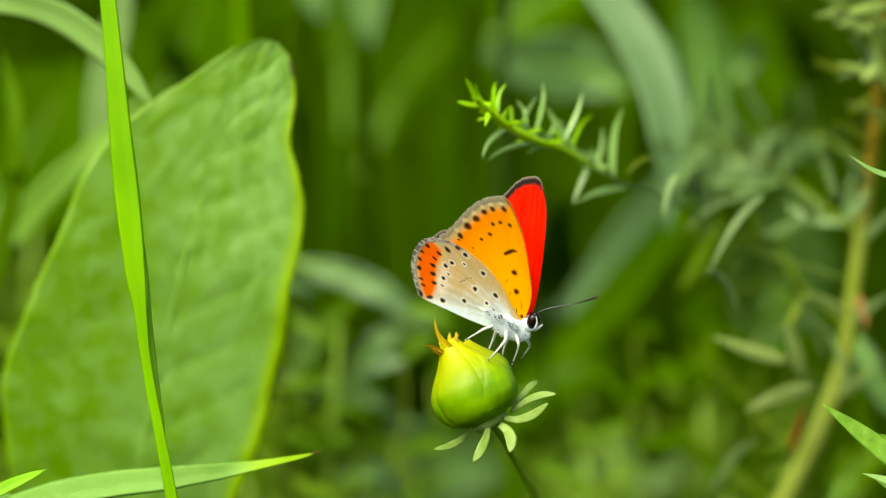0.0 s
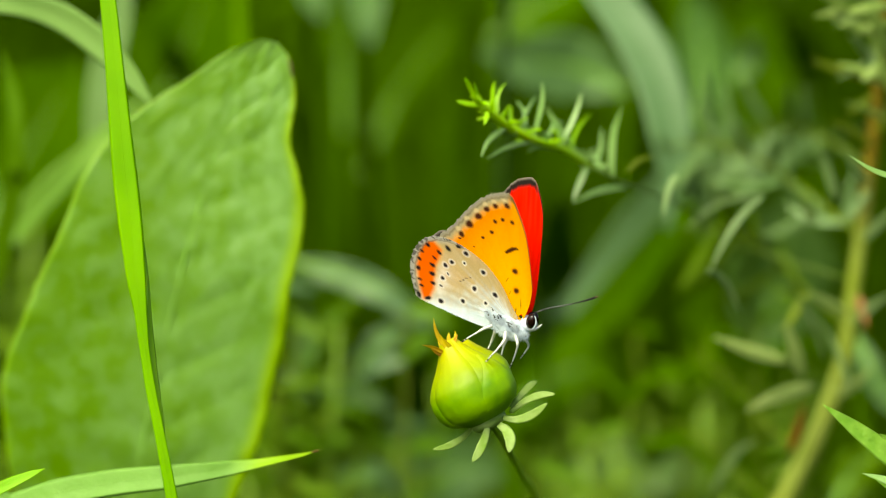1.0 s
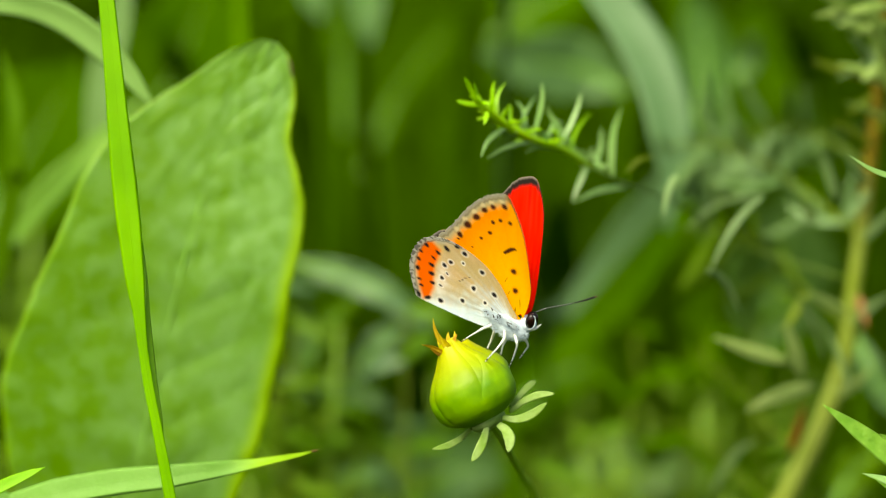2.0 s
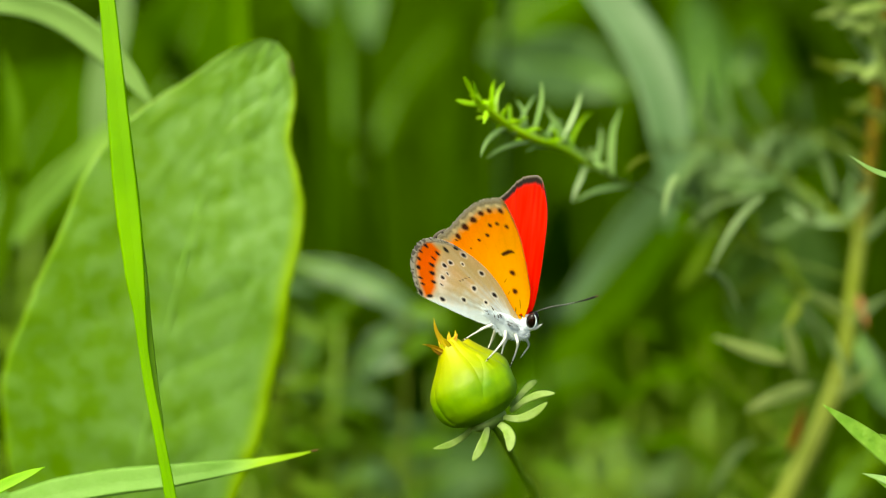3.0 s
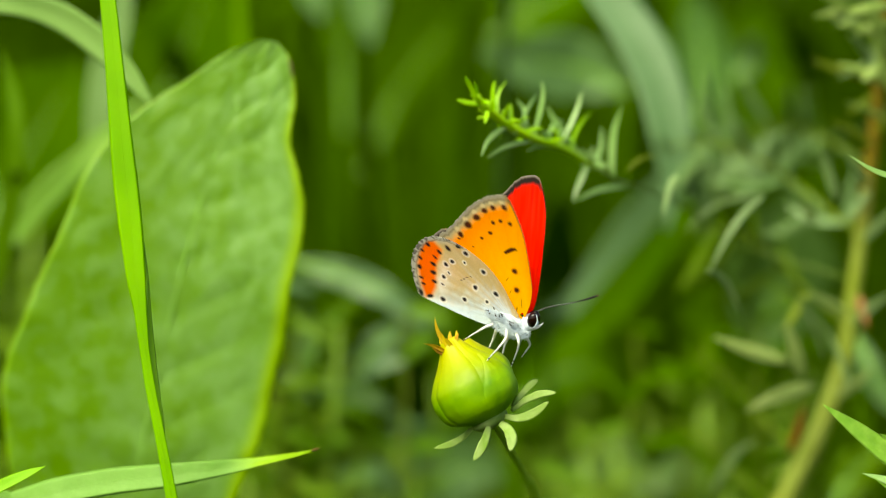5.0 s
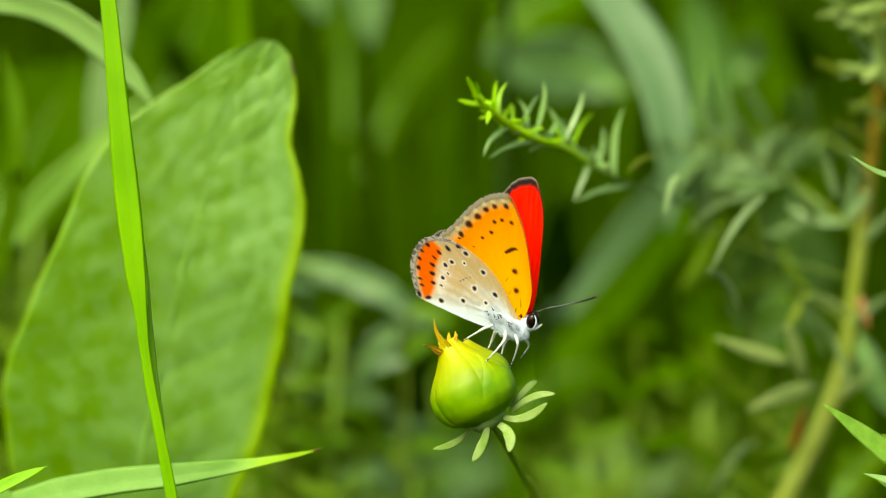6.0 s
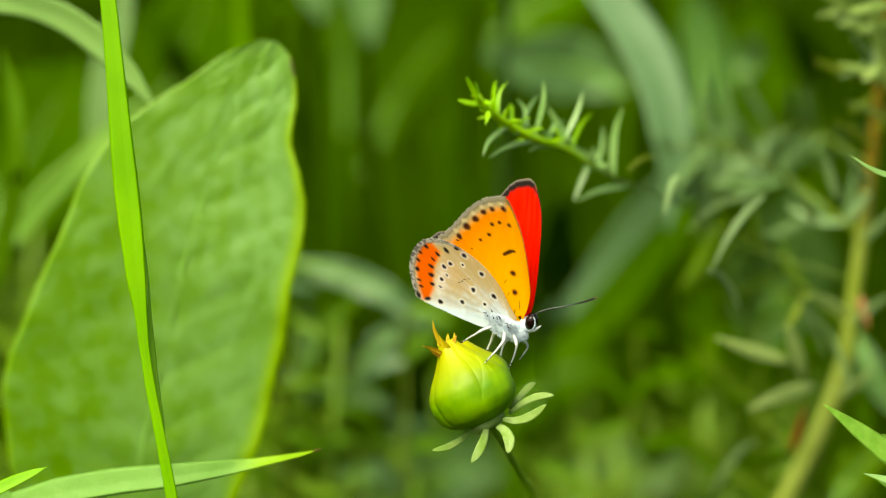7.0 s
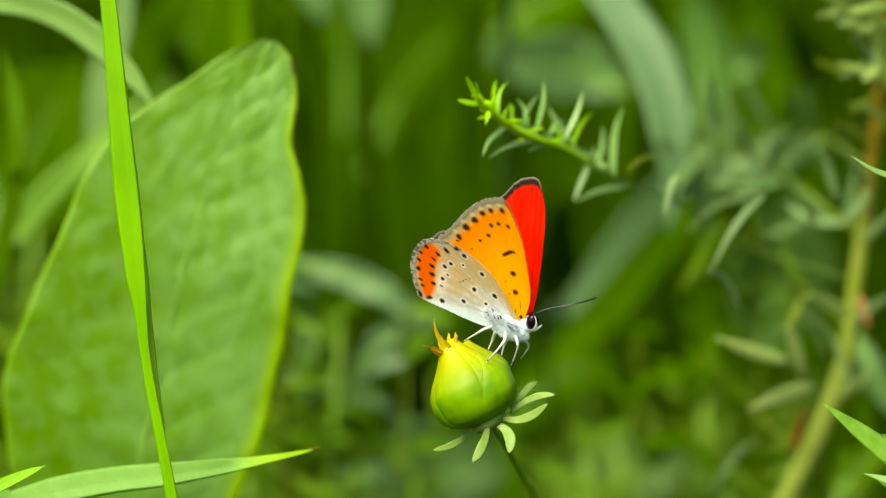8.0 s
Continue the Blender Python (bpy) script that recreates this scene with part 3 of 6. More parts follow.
# ---- broad leaves ----
def broad_leaf(parent, midrib, left, right, material, count=90, across=41, cup=0.12, waves=0.00025, veins=11, vein_depth=0.0002,
               hint=(0, -1, 0.14), rib=0.9, name="leaf_blade", groove_depth=1.5):
    """A broad leaf with a midrib, side veins pressed in, an undulating rim and real thickness. left, right: (fraction, mm)."""
    c = spline(midrib, count)
    tang = unit(np.gradient(c, axis=0))
    side = unit(np.cross(tang, np.array(hint, float)))
    nrm = np.cross(side, tang)
    lw = np.interp(np.linspace(0, 1, count), *np.array(left, float).T) / 1000
    rw = np.interp(np.linspace(0, 1, count), *np.array(right, float).T) / 1000
    ker = np.hanning(9); ker /= ker.sum()
    lw, rw = [np.convolve(np.pad(v, 4, mode="edge"), ker, "valid") for v in (lw, rw)]
    lw[-1] = rw[-1] = 0.0003
    a = np.linspace(-1, 1, across)
    s = np.linspace(0, 1, count)
    A, S = np.meshgrid(a, s)
    w = np.where(A < 0, lw[:, None], rw[:, None])
    ripple = np.sin(S * 23 + 2 * np.sign(A)) * np.abs(A) ** 3 * waves + 0.6 * waves * np.sin(S * 57 + A * 3) * np.abs(A) ** 4
    v = (S - 0.42 * np.abs(A) * 0.35) * veins
    groove = -vein_depth * np.exp(-((v - np.round(v)) / 0.13) ** 2) * (1 - np.abs(A) ** 2) - vein_depth * groove_depth * np.exp(-(A / 0.035) ** 2)
    puff = 0.5 * vein_depth * np.sin(np.pi * (v - np.floor(v))) * (1 - np.abs(A)) \
        + 1.2 * vein_depth * np.array([[noise.noise((x * 3.2, y * 9, 1.7)) for x in a] for y in s])
    puff = puff + 1.0 * vein_depth * np.array([[noise.noise((x * 11, y * 30, 5.0)) for x in a] for y in s])
    edge = 1 + 0.012 * np.array([[noise.noise((y * 60, 2 * np.sign(x), 8.0)) for x in a] for y in s]) * np.abs(A) ** 2 + 0.008 * np.sin(S * 41 + 1)
    top = c[:, None] + side[:, None] * (w * A * edge)[..., None] + nrm[:, None] * (cup * np.abs(A) ** 1.6 * w + ripple + groove + puff)[..., None]
    verts = np.concatenate([top.reshape(-1, 3), (top - nrm[:, None] * 0.00022).reshape(-1, 3)])
    n = count * across
    faces = []
    for i in range(count - 1):
        for j in range(across - 1):
            p, q = i * across + j, (i + 1) * across + j
            faces.append((p, p + 1, q + 1, q))
            faces.append((n + p, n + q, n + q + 1, n + p + 1))
    for i in range(count - 1):
        for j in (0, across - 1):
            p, q = i * across + j, (i + 1) * across + j
            faces.append((p, q, n + q, n + p) if j == 0 else (p, n + p, n + q, q))
    for i in (0, count - 1):
        for j in range(across - 1):
            p = i * across + j
            faces.append((p, n + p, n + p + 1, p + 1) if i == 0 else (p, p + 1, n + p + 1, n + p))
    uv = np.stack([(A.ravel() + 1) / 2, S.ravel()], 1)
    blade = part(name, (verts, faces, np.vstack([uv, uv])), material, parent)
    part("midrib", sweep_data([p - 0.0003 * h for p, h in zip(c[::6], nrm[::6])], [(0, rib / 1000), (1, 0.0002)], [(0, rib / 1000), (1, 0.0002)],
                              hint, 40, True, across=8), RIB, parent, "pale raised leaf midrib")
    return blade


def build_dock():
    base = (-0.052, 0.085, 0.0)
    ob = thing("dock_plant", base, "large broad green dock leaf with pale veins and wavy edge", "plant")
    foot = (-0.04886, 0.04255, 0.34352)
    broad_leaf(ob, [foot, (-0.04800, 0.04097, 0.35379), (-0.04548, 0.03874, 0.36670), (-0.04224, 0.03771, 0.38091), (-0.03853, 0.03665, 0.39493), (-0.03453, 0.03744, 0.40771), (-0.03004, 0.03786, 0.41790), (-0.02506, 0.03799, 0.42603)],
               [(0, 2.87), (0.03, 9.10), (0.09, 14.15), (0.16, 18.50), (0.225, 21.18), (0.29, 22.56), (0.36, 22.96), (0.43, 21.37), (0.5, 19.99), (0.56, 19.20), (0.63, 18.11), (0.70, 16.23), (0.764, 12.66),
                (0.83, 8.81), (0.90, 6.14), (0.966, 3.46), (1, 1.19)],
               [(0, 2.87), (0.03, 9.40), (0.09, 12.47), (0.16, 14.65), (0.225, 16.23), (0.29, 17.22), (0.36, 17.81), (0.43, 17.72), (0.5, 17.32), (0.56, 16.72), (0.63, 16.23), (0.70, 15.34), (0.764, 12.27),
                (0.80, 9.79), (0.83, 9.01), (0.90, 7.72), (0.966, 4.75), (1, 1.49)], DOCK, cup=0.04, rib=0.55, groove_depth=0.5)
    part("dried_edge", lance((-0.02301, 0.03744, 0.42353), (-0.02251, 0.03702, 0.42051), 0.00028, (0.0001, 0, 0), (0, -1, 0), 0.3), DARK_EDGE, ob, "small brown dried nick at the leaf edge")
    part("petiole", sweep_data([base, (-0.051, 0.084, 0.15), (-0.0485, 0.080, 0.27), foot], [(0, 0.003), (1, 0.0018)], [(0, 0.003), (1, 0.0018)],
                               (0, -1, 0), 24, True, across=10), STEM, ob, "ribbed green leaf stalk")


build_dock()


def back_leaf(base, midrib, half, label, material=None):
    ob = thing("broad_leaf_plant", base, label, "plant", "broad leaves in the background")
    broad_leaf(ob, midrib, half, half, material or WEED, 30, 13, 0.15, 0.0005, 6, 0.00015)
    part("petiole", sweep_data([base, tuple(0.4 * np.array(base) + 0.6 * np.array(midrib[0])), midrib[0]], [(0, 0.0014), (1, 0.001)],
                               [(0, 0.0014), (1, 0.001)], (0, -1, 0), 10, True, across=6), GRASS_DEEP, ob)


OVAL = [(0, 1), (0.2, 10), (0.5, 15), (0.8, 9), (1, 0.3)]
back_leaf((0.03, 0.30, 0.0), [(0.03688, 0.17764, 0.40656), (0.02783, 0.17827, 0.41105), (0.01805, 0.17348, 0.41287), (0.00733, 0.16874, 0.41511)], [(s, w * 0.5) for s, w in OVAL],
          "broad pale green leaf behind the needle-leaved twig", HERB_PALE)
back_leaf((0.05, 0.30, 0.0), [(0.05448, 0.21447, 0.39560), (0.05624, 0.21782, 0.40501), (0.05591, 0.22200, 0.41321), (0.05399, 0.22670, 0.42513)], [(s, w * 0.44) for s, w in OVAL],
          "cool green leaf behind a reed blade", HERB_COOL)
back_leaf((0.11, 0.30, 0.0), [(0.05838, 0.17804, 0.40937), (0.06120, 0.17859, 0.41329), (0.06290, 0.17429, 0.41864)], [(s, w * 0.2) for s, w in OVAL],
          "small blue-green leaf of a tall meadow herb", REED)
back_leaf((0.12, 0.33, 0.0), [(0.06010, 0.23961, 0.38048), (0.06263, 0.24172, 0.39548), (0.06588, 0.23848, 0.40835), (0.06784, 0.23539, 0.42225)], [(s, w * 1.0) for s, w in OVAL],
          "broad green leaf of a tall meadow herb", GRASS_MID)
back_leaf((0.0, 0.42, 0.0), [(-0.01689, 0.17191, 0.43766), (-0.01600, 0.17091, 0.43051), (-0.01489, 0.16990, 0.42336), (-0.01422, 0.16890, 0.41621)], [(s, w * 0.28) for s, w in OVAL],
          "pale blue-green leaf tip hanging over the meadow", REED)
back_leaf((-0.03, 0.42, 0.0), [(-0.02767, 0.17207, 0.43876), (-0.02656, 0.17130, 0.43326), (-0.02533, 0.17045, 0.42721), (-0.02422, 0.16960, 0.42116)], [(s, w * 0.3) for s, w in OVAL],
          "pale blue-green leaf tip hanging over the meadow", REED)
back_leaf((-0.13, 0.24, 0.0), [(-0.09975, 0.19807, 0.37228), (-0.09116, 0.19789, 0.38539), (-0.08322, 0.19762, 0.39783), (-0.07546, 0.19866, 0.41243)], [(s, w * 1.2) for s, w in OVAL],
          "broad deep green leaf beyond the grass blades", GRASS_MUTED)
back_leaf((-0.01, 0.36, 0.0), [(-0.01910, 0.29463, 0.37676), (-0.01291, 0.29693, 0.39309), (-0.00191, 0.29412, 0.40906), (0.01570, 0.29148, 0.42615)], [(s, w * 0.3) for s, w in OVAL],
          "bright green herb leaf arching in the meadow", GRASS_MID)
back_leaf((-0.03, 0.40, 0.0), [(-0.02224, 0.25614, 0.39025), (-0.02276, 0.25811, 0.40433), (-0.02307, 0.25809, 0.41852), (-0.02412, 0.25723, 0.43393)], [(s, w * 0.2) for s, w in OVAL],
          "narrow upright green herb leaf", GRASS_MUTED)
back_leaf((0.02, 0.33, 0.0), [(0.01077, 0.23918, 0.41331), (0.01829, 0.24005, 0.41951), (0.02705, 0.24075, 0.42447), (0.03457, 0.24145, 0.42944)], [(s, w * 0.5) for s, w in OVAL],
          "bright green herb leaf arching in the meadow", GRASS_MID)
back_leaf((-0.08, 0.25, 0.0), [(-0.06836, 0.21562, 0.38940), (-0.06028, 0.21548, 0.40278), (-0.05406, 0.21516, 0.41487), (-0.04916, 0.21634, 0.43041)], [(s, w * 1.0) for s, w in OVAL],
          "upright deep green leaf beyond a dock leaf", GRASS_MUTED)
back_leaf((0.10, 0.25, 0.0), [(0.06571, 0.19478, 0.34888), (0.06925, 0.19675, 0.36292), (0.07101, 0.19328, 0.37414), (0.07156, 0.18995, 0.38633)], [(s, w * 0.8) for s, w in OVAL],
          "broad green leaf among narrow-leaved stems", BROAD)
back_leaf((-0.03, 0.16, 0.0), [(-0.03012, 0.13833, 0.37831), (-0.01944, 0.13600, 0.37609), (-0.00989, 0.13343, 0.37221), (0.00063, 0.13136, 0.36467)], [(s, w * 0.19) for s, w in OVAL],
          "narrow grey-green leaf drooping beside the bud", REED_PALE)
back_leaf((-0.02, 0.13, 0.0), [(-0.01845, 0.13496, 0.35436), (-0.01419, 0.13486, 0.36084), (-0.00888, 0.13454, 0.36573), (-0.00042, 0.13231, 0.37143)], [(s, w * 0.17) for s, w in OVAL],
          "narrow soft green leaf crossing behind the bud", REED_PALE)
back_leaf((-0.015, 0.15, 0.0), [(-0.02694, 0.13490, 0.35394), (-0.02050, 0.13303, 0.35495), (-0.01466, 0.13187, 0.35389), (-0.00819, 0.12943, 0.35094)], [(s, w * 0.16) for s, w in OVAL],
          "pale green leaf curling over low growth", REED)
back_leaf((-0.025, 0.15, 0.0), [(-0.02853, 0.14479, 0.35247), (-0.02686, 0.14471, 0.35907), (-0.02627, 0.14455, 0.36511), (-0.02720, 0.14241, 0.37144)], [(s, w * 0.12) for s, w in OVAL],
          "narrow soft green leaf standing in low growth", REED)
back_leaf((-0.022, 0.16, 0.0), [(-0.02455, 0.12585, 0.36140), (-0.02201, 0.12559, 0.36673), (-0.01928, 0.12511, 0.37049), (-0.01484, 0.12258, 0.37403)], [(s, w * 0.14) for s, w in OVAL],
          "small yellow-green leaf in low growth", HERB_YELLOW)
back_leaf((-0.012, 0.16, 0.0), [(-0.01999, 0.11763, 0.33883), (-0.01741, 0.11799, 0.34138), (-0.01427, 0.11610, 0.34233), (-0.01061, 0.11303, 0.34198)], [(s, w * 0.14) for s, w in OVAL],
          "small grey-green leaf in low growth", REED)
back_leaf((0.03, 0.30, 0.0), [(0.01285, 0.20753, 0.33179), (0.01952, 0.20862, 0.33959), (0.02730, 0.20733, 0.34475), (0.03678, 0.20463, 0.34709)], [(s, w * 0.5) for s, w in OVAL],
          "soft green leaf spreading beside the bud", GRASS_MUTED)
back_leaf((0.01, 0.24, 0.0), [(-0.00731, 0.17096, 0.32307), (-0.00159, 0.16784, 0.32960), (0.00520, 0.16717, 0.33206), (0.01199, 0.16686, 0.32982)], [(s, w * 0.55) for s, w in OVAL],
          "pale leaf spreading below the bud", REED)
back_leaf((0.08, 0.26, 0.0), [(0.02465, 0.17048, 0.31968), (0.03128, 0.16768, 0.32848), (0.04027, 0.16717, 0.33206), (0.05159, 0.16694, 0.33038)], [(s, w * 0.55) for s, w in OVAL],
          "soft grey-green leaf spreading low in the meadow", GRASS_BLUE)
# Dark leaves added to fill places where only deep shade lies between plants.
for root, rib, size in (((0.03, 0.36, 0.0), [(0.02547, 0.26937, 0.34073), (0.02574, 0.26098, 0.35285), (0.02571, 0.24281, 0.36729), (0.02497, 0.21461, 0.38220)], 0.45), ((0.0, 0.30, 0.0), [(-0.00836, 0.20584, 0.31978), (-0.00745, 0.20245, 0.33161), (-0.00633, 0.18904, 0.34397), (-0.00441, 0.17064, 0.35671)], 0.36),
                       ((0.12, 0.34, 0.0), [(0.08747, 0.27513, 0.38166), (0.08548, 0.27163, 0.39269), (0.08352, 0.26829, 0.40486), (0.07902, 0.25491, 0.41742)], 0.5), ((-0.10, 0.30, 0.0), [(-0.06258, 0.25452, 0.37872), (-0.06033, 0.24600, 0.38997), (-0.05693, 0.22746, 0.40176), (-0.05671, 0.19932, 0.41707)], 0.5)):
    back_leaf(root, rib, [(s, w * size) for s, w in OVAL], "dark green leaf added to stand in for a deeply shaded gap", GRASS_DEEP)
back_leaf((0.14, 0.16, 0.0), [(0.07407, 0.11672, 0.36825), (0.07601, 0.11207, 0.36391), (0.07889, 0.11024, 0.35809), (0.08242, 0.10968, 0.35409)], [(s, w * 0.17) for s, w in OVAL],
          "blue-green leaf drooping behind a brown stem", REED)
back_leaf((0.13, 0.15, 0.0), [(0.06929, 0.10743, 0.33808), (0.07232, 0.10813, 0.34308), (0.07505, 0.10666, 0.34701), (0.07960, 0.10407, 0.35013)], [(s, w * 0.26) for s, w in OVAL],
          "yellow-green leaf in the growth beside a brown stem", HERB_YELLOW)


# ---- needle-leaved plant with a yellow-brown stem ----
def build_needle_plant():
    base = (0.026, 0.105, 0.0)
    ob = thing("needle_leaved_plant", base, "bushy needle-leaved plant with a yellow-brown stem", "plant")
    stem = [base, (0.031, 0.101, 0.18), (0.0335, 0.100, 0.24), (0.03649, 0.06957, 0.29866), (0.04396, 0.07150, 0.31955), (0.05046, 0.07263, 0.33475), (0.05693, 0.07348, 0.34803), (0.06243, 0.07407, 0.35939), (0.06622, 0.07465, 0.37071), (0.06795, 0.07548, 0.38383), (0.06948, 0.07618, 0.39597), (0.07103, 0.07639, 0.41183), (0.07183, 0.07619, 0.42481), (0.07243, 0.07611, 0.43859)]
    part("main_stem", sweep_data(stem, [(0, 0.0026), (0.48, 0.0019), (0.69, 0.0014), (1, 0.0010)], [(0, 0.0026), (0.48, 0.0019), (0.69, 0.0014), (1, 0.0010)], (0, -1, 0), 80, True, across=10),
         BROWN_STEM, ob, "yellowish stem reddening toward its top")
    def narrow_leaf(a, b, half, material, bend=0.0004):
        part("narrow_leaf", lance(a, b, half / 1000 * 0.64, (0, 0, bend)), material, ob)

    narrow_leaf((0.06683, 0.07470, 0.37829), (0.05905, 0.06930, 0.38291), 1.5, NEEDLE_WARM)
    narrow_leaf((0.05905, 0.06930, 0.38291), (0.05482, 0.06544, 0.37703), 1.3, NEEDLE_OLIVE, -0.0004)
    narrow_leaf((0.05808, 0.06346, 0.37015), (0.05490, 0.05975, 0.37966), 1.9, NEEDLE_WARM, 0.0)
    narrow_leaf((0.05625, 0.06379, 0.37250), (0.04317, 0.05945, 0.37751), 1.9, NEEDLE_WARM, -0.0003)
    narrow_leaf((0.06017, 0.06525, 0.36851), (0.04833, 0.05877, 0.36551), 2.1, NEEDLE_WARM, 0.0004)
    narrow_leaf((0.05718, 0.07061, 0.35631), (0.05909, 0.06778, 0.36493), 1.4, NEEDLE_RED, -0.0004)
    narrow_leaf((0.06795, 0.07535, 0.38291), (0.06973, 0.07142, 0.37648), 1.1, NEEDLE_RED)
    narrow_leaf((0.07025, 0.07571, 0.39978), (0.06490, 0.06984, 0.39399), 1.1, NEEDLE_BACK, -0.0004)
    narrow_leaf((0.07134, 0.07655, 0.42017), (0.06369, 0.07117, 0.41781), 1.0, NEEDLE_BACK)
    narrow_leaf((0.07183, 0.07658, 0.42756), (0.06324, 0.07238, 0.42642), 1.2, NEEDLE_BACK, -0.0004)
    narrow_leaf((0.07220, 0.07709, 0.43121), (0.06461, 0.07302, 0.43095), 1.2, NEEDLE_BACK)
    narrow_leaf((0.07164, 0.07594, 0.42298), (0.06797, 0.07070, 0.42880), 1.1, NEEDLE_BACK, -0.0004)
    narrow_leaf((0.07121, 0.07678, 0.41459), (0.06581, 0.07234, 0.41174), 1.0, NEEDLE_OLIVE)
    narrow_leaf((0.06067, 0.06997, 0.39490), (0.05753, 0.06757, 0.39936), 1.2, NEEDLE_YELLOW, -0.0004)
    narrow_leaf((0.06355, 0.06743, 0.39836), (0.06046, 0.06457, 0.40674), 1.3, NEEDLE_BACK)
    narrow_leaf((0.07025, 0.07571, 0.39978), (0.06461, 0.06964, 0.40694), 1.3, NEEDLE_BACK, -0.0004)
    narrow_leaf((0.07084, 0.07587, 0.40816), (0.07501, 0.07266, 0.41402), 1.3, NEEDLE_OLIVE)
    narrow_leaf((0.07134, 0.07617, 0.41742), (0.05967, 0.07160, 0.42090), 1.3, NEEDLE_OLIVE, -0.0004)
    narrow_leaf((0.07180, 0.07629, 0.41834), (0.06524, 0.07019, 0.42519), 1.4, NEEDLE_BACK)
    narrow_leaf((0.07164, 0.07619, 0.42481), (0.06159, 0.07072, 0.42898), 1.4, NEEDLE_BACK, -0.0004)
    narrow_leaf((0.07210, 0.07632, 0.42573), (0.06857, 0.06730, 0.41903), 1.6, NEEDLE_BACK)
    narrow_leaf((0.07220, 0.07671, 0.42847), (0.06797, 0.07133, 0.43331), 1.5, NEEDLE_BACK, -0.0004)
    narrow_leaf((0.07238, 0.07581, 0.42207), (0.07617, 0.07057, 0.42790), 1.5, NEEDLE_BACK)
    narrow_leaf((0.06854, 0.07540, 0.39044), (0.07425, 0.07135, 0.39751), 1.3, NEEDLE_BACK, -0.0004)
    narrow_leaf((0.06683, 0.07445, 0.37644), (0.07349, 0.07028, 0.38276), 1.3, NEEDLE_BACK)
    narrow_leaf((0.06417, 0.07374, 0.36423), (0.07057, 0.07058, 0.37051), 1.4, NEEDLE_WARM, -0.0004)
    narrow_leaf((0.07057, 0.07562, 0.40632), (0.06278, 0.07022, 0.41102), 1.2, NEEDLE_OLIVE)
    for a, b, half in (((0.07100, 0.06969, 0.42885), (0.05884, 0.06356, 0.42830), 1.9), ((0.07164, 0.06919, 0.42525), (0.06153, 0.06383, 0.43025), 1.7), ((0.07127, 0.06805, 0.41715), (0.06257, 0.06353, 0.42094), 1.8), ((0.07145, 0.06853, 0.42057), (0.06647, 0.06212, 0.41808), 2.0), ((0.07200, 0.06868, 0.42165), (0.06676, 0.06268, 0.42924), 1.9),
                       ((0.07236, 0.06780, 0.41535), (0.06781, 0.06318, 0.42563), 1.8), ((0.07177, 0.06922, 0.41111), (0.06406, 0.06368, 0.41480), 1.2), ((0.06646, 0.06656, 0.42812), (0.05781, 0.06318, 0.43278), 1.6), ((0.07159, 0.06782, 0.42986), (0.06349, 0.06158, 0.42859), 2.0), ((0.07204, 0.06744, 0.42717), (0.06527, 0.06116, 0.42558), 1.9), ((0.07041, 0.06675, 0.42224), (0.06822, 0.06174, 0.42974), 2.1), ((0.06978, 0.06719, 0.42538), (0.06229, 0.06241, 0.42729), 1.8)):
        narrow_leaf(a, b, half * 0.68, NEEDLE_LIGHT if half > 1.75 else NEEDLE_YELLOW)
    # side branches behind, with narrow leaves all round
    rng = random.Random(5)

    def branch(points, half, spacing, size, material, jitter=1.0):
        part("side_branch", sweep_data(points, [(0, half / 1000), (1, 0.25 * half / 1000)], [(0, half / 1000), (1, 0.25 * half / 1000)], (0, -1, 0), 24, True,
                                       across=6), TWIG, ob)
        c = spline(points, 60)
        t = unit(np.gradient(c, axis=0))
        for i in range(4, 50, spacing):
            for side in (-1, 1):
                if rng.random() < 0.15:
                    continue
                r = np.array([rng.uniform(-1, 1) for _ in range(3)])
                out = unit(np.cross(t[i], (0, 1, 0.1)) * side + 0.55 * t[i] + 0.5 * jitter * r)
                length = size * rng.uniform(0.7, 1.25) / 1000
                part("narrow_leaf", lance(c[i], c[i] + out * length, length * 0.085, (0, 0, -0.1 * length), (r[0], -1, r[2]), 0.25, 7, 5), material, ob)

    branch([(0.06901, 0.07553, 0.39136), (0.06129, 0.09253, 0.39731), (0.05239, 0.09130, 0.40296), (0.04500, 0.09464, 0.40513), (0.03856, 0.09848, 0.40376)], 0.55, 5, 11, NEEDLE_COOL)
    branch([(0.07025, 0.07609, 0.40254), (0.06860, 0.11159, 0.40361), (0.06185, 0.11393, 0.40589), (0.05338, 0.10974, 0.40479), (0.04604, 0.10506, 0.40030), (0.04076, 0.10027, 0.39491)], 0.6, 5, 13, NEEDLE_COOL)
    branch([(0.06683, 0.07445, 0.37644), (0.06070, 0.09328, 0.38111), (0.05335, 0.08927, 0.38852), (0.04664, 0.08967, 0.39137), (0.04122, 0.09344, 0.38941)], 0.5, 8, 12, WEED)
    branch([(0.05962, 0.07329, 0.35382), (0.05460, 0.10505, 0.35706), (0.04837, 0.11390, 0.36255), (0.04286, 0.12122, 0.36434)], 0.5, 8, 12, GRASS_MUTED)
    branch([(0.05599, 0.07322, 0.34617), (0.05080, 0.10547, 0.34574), (0.04448, 0.11430, 0.35107), (0.03778, 0.12048, 0.35190)], 0.5, 8, 12, GRASS_MUTED)
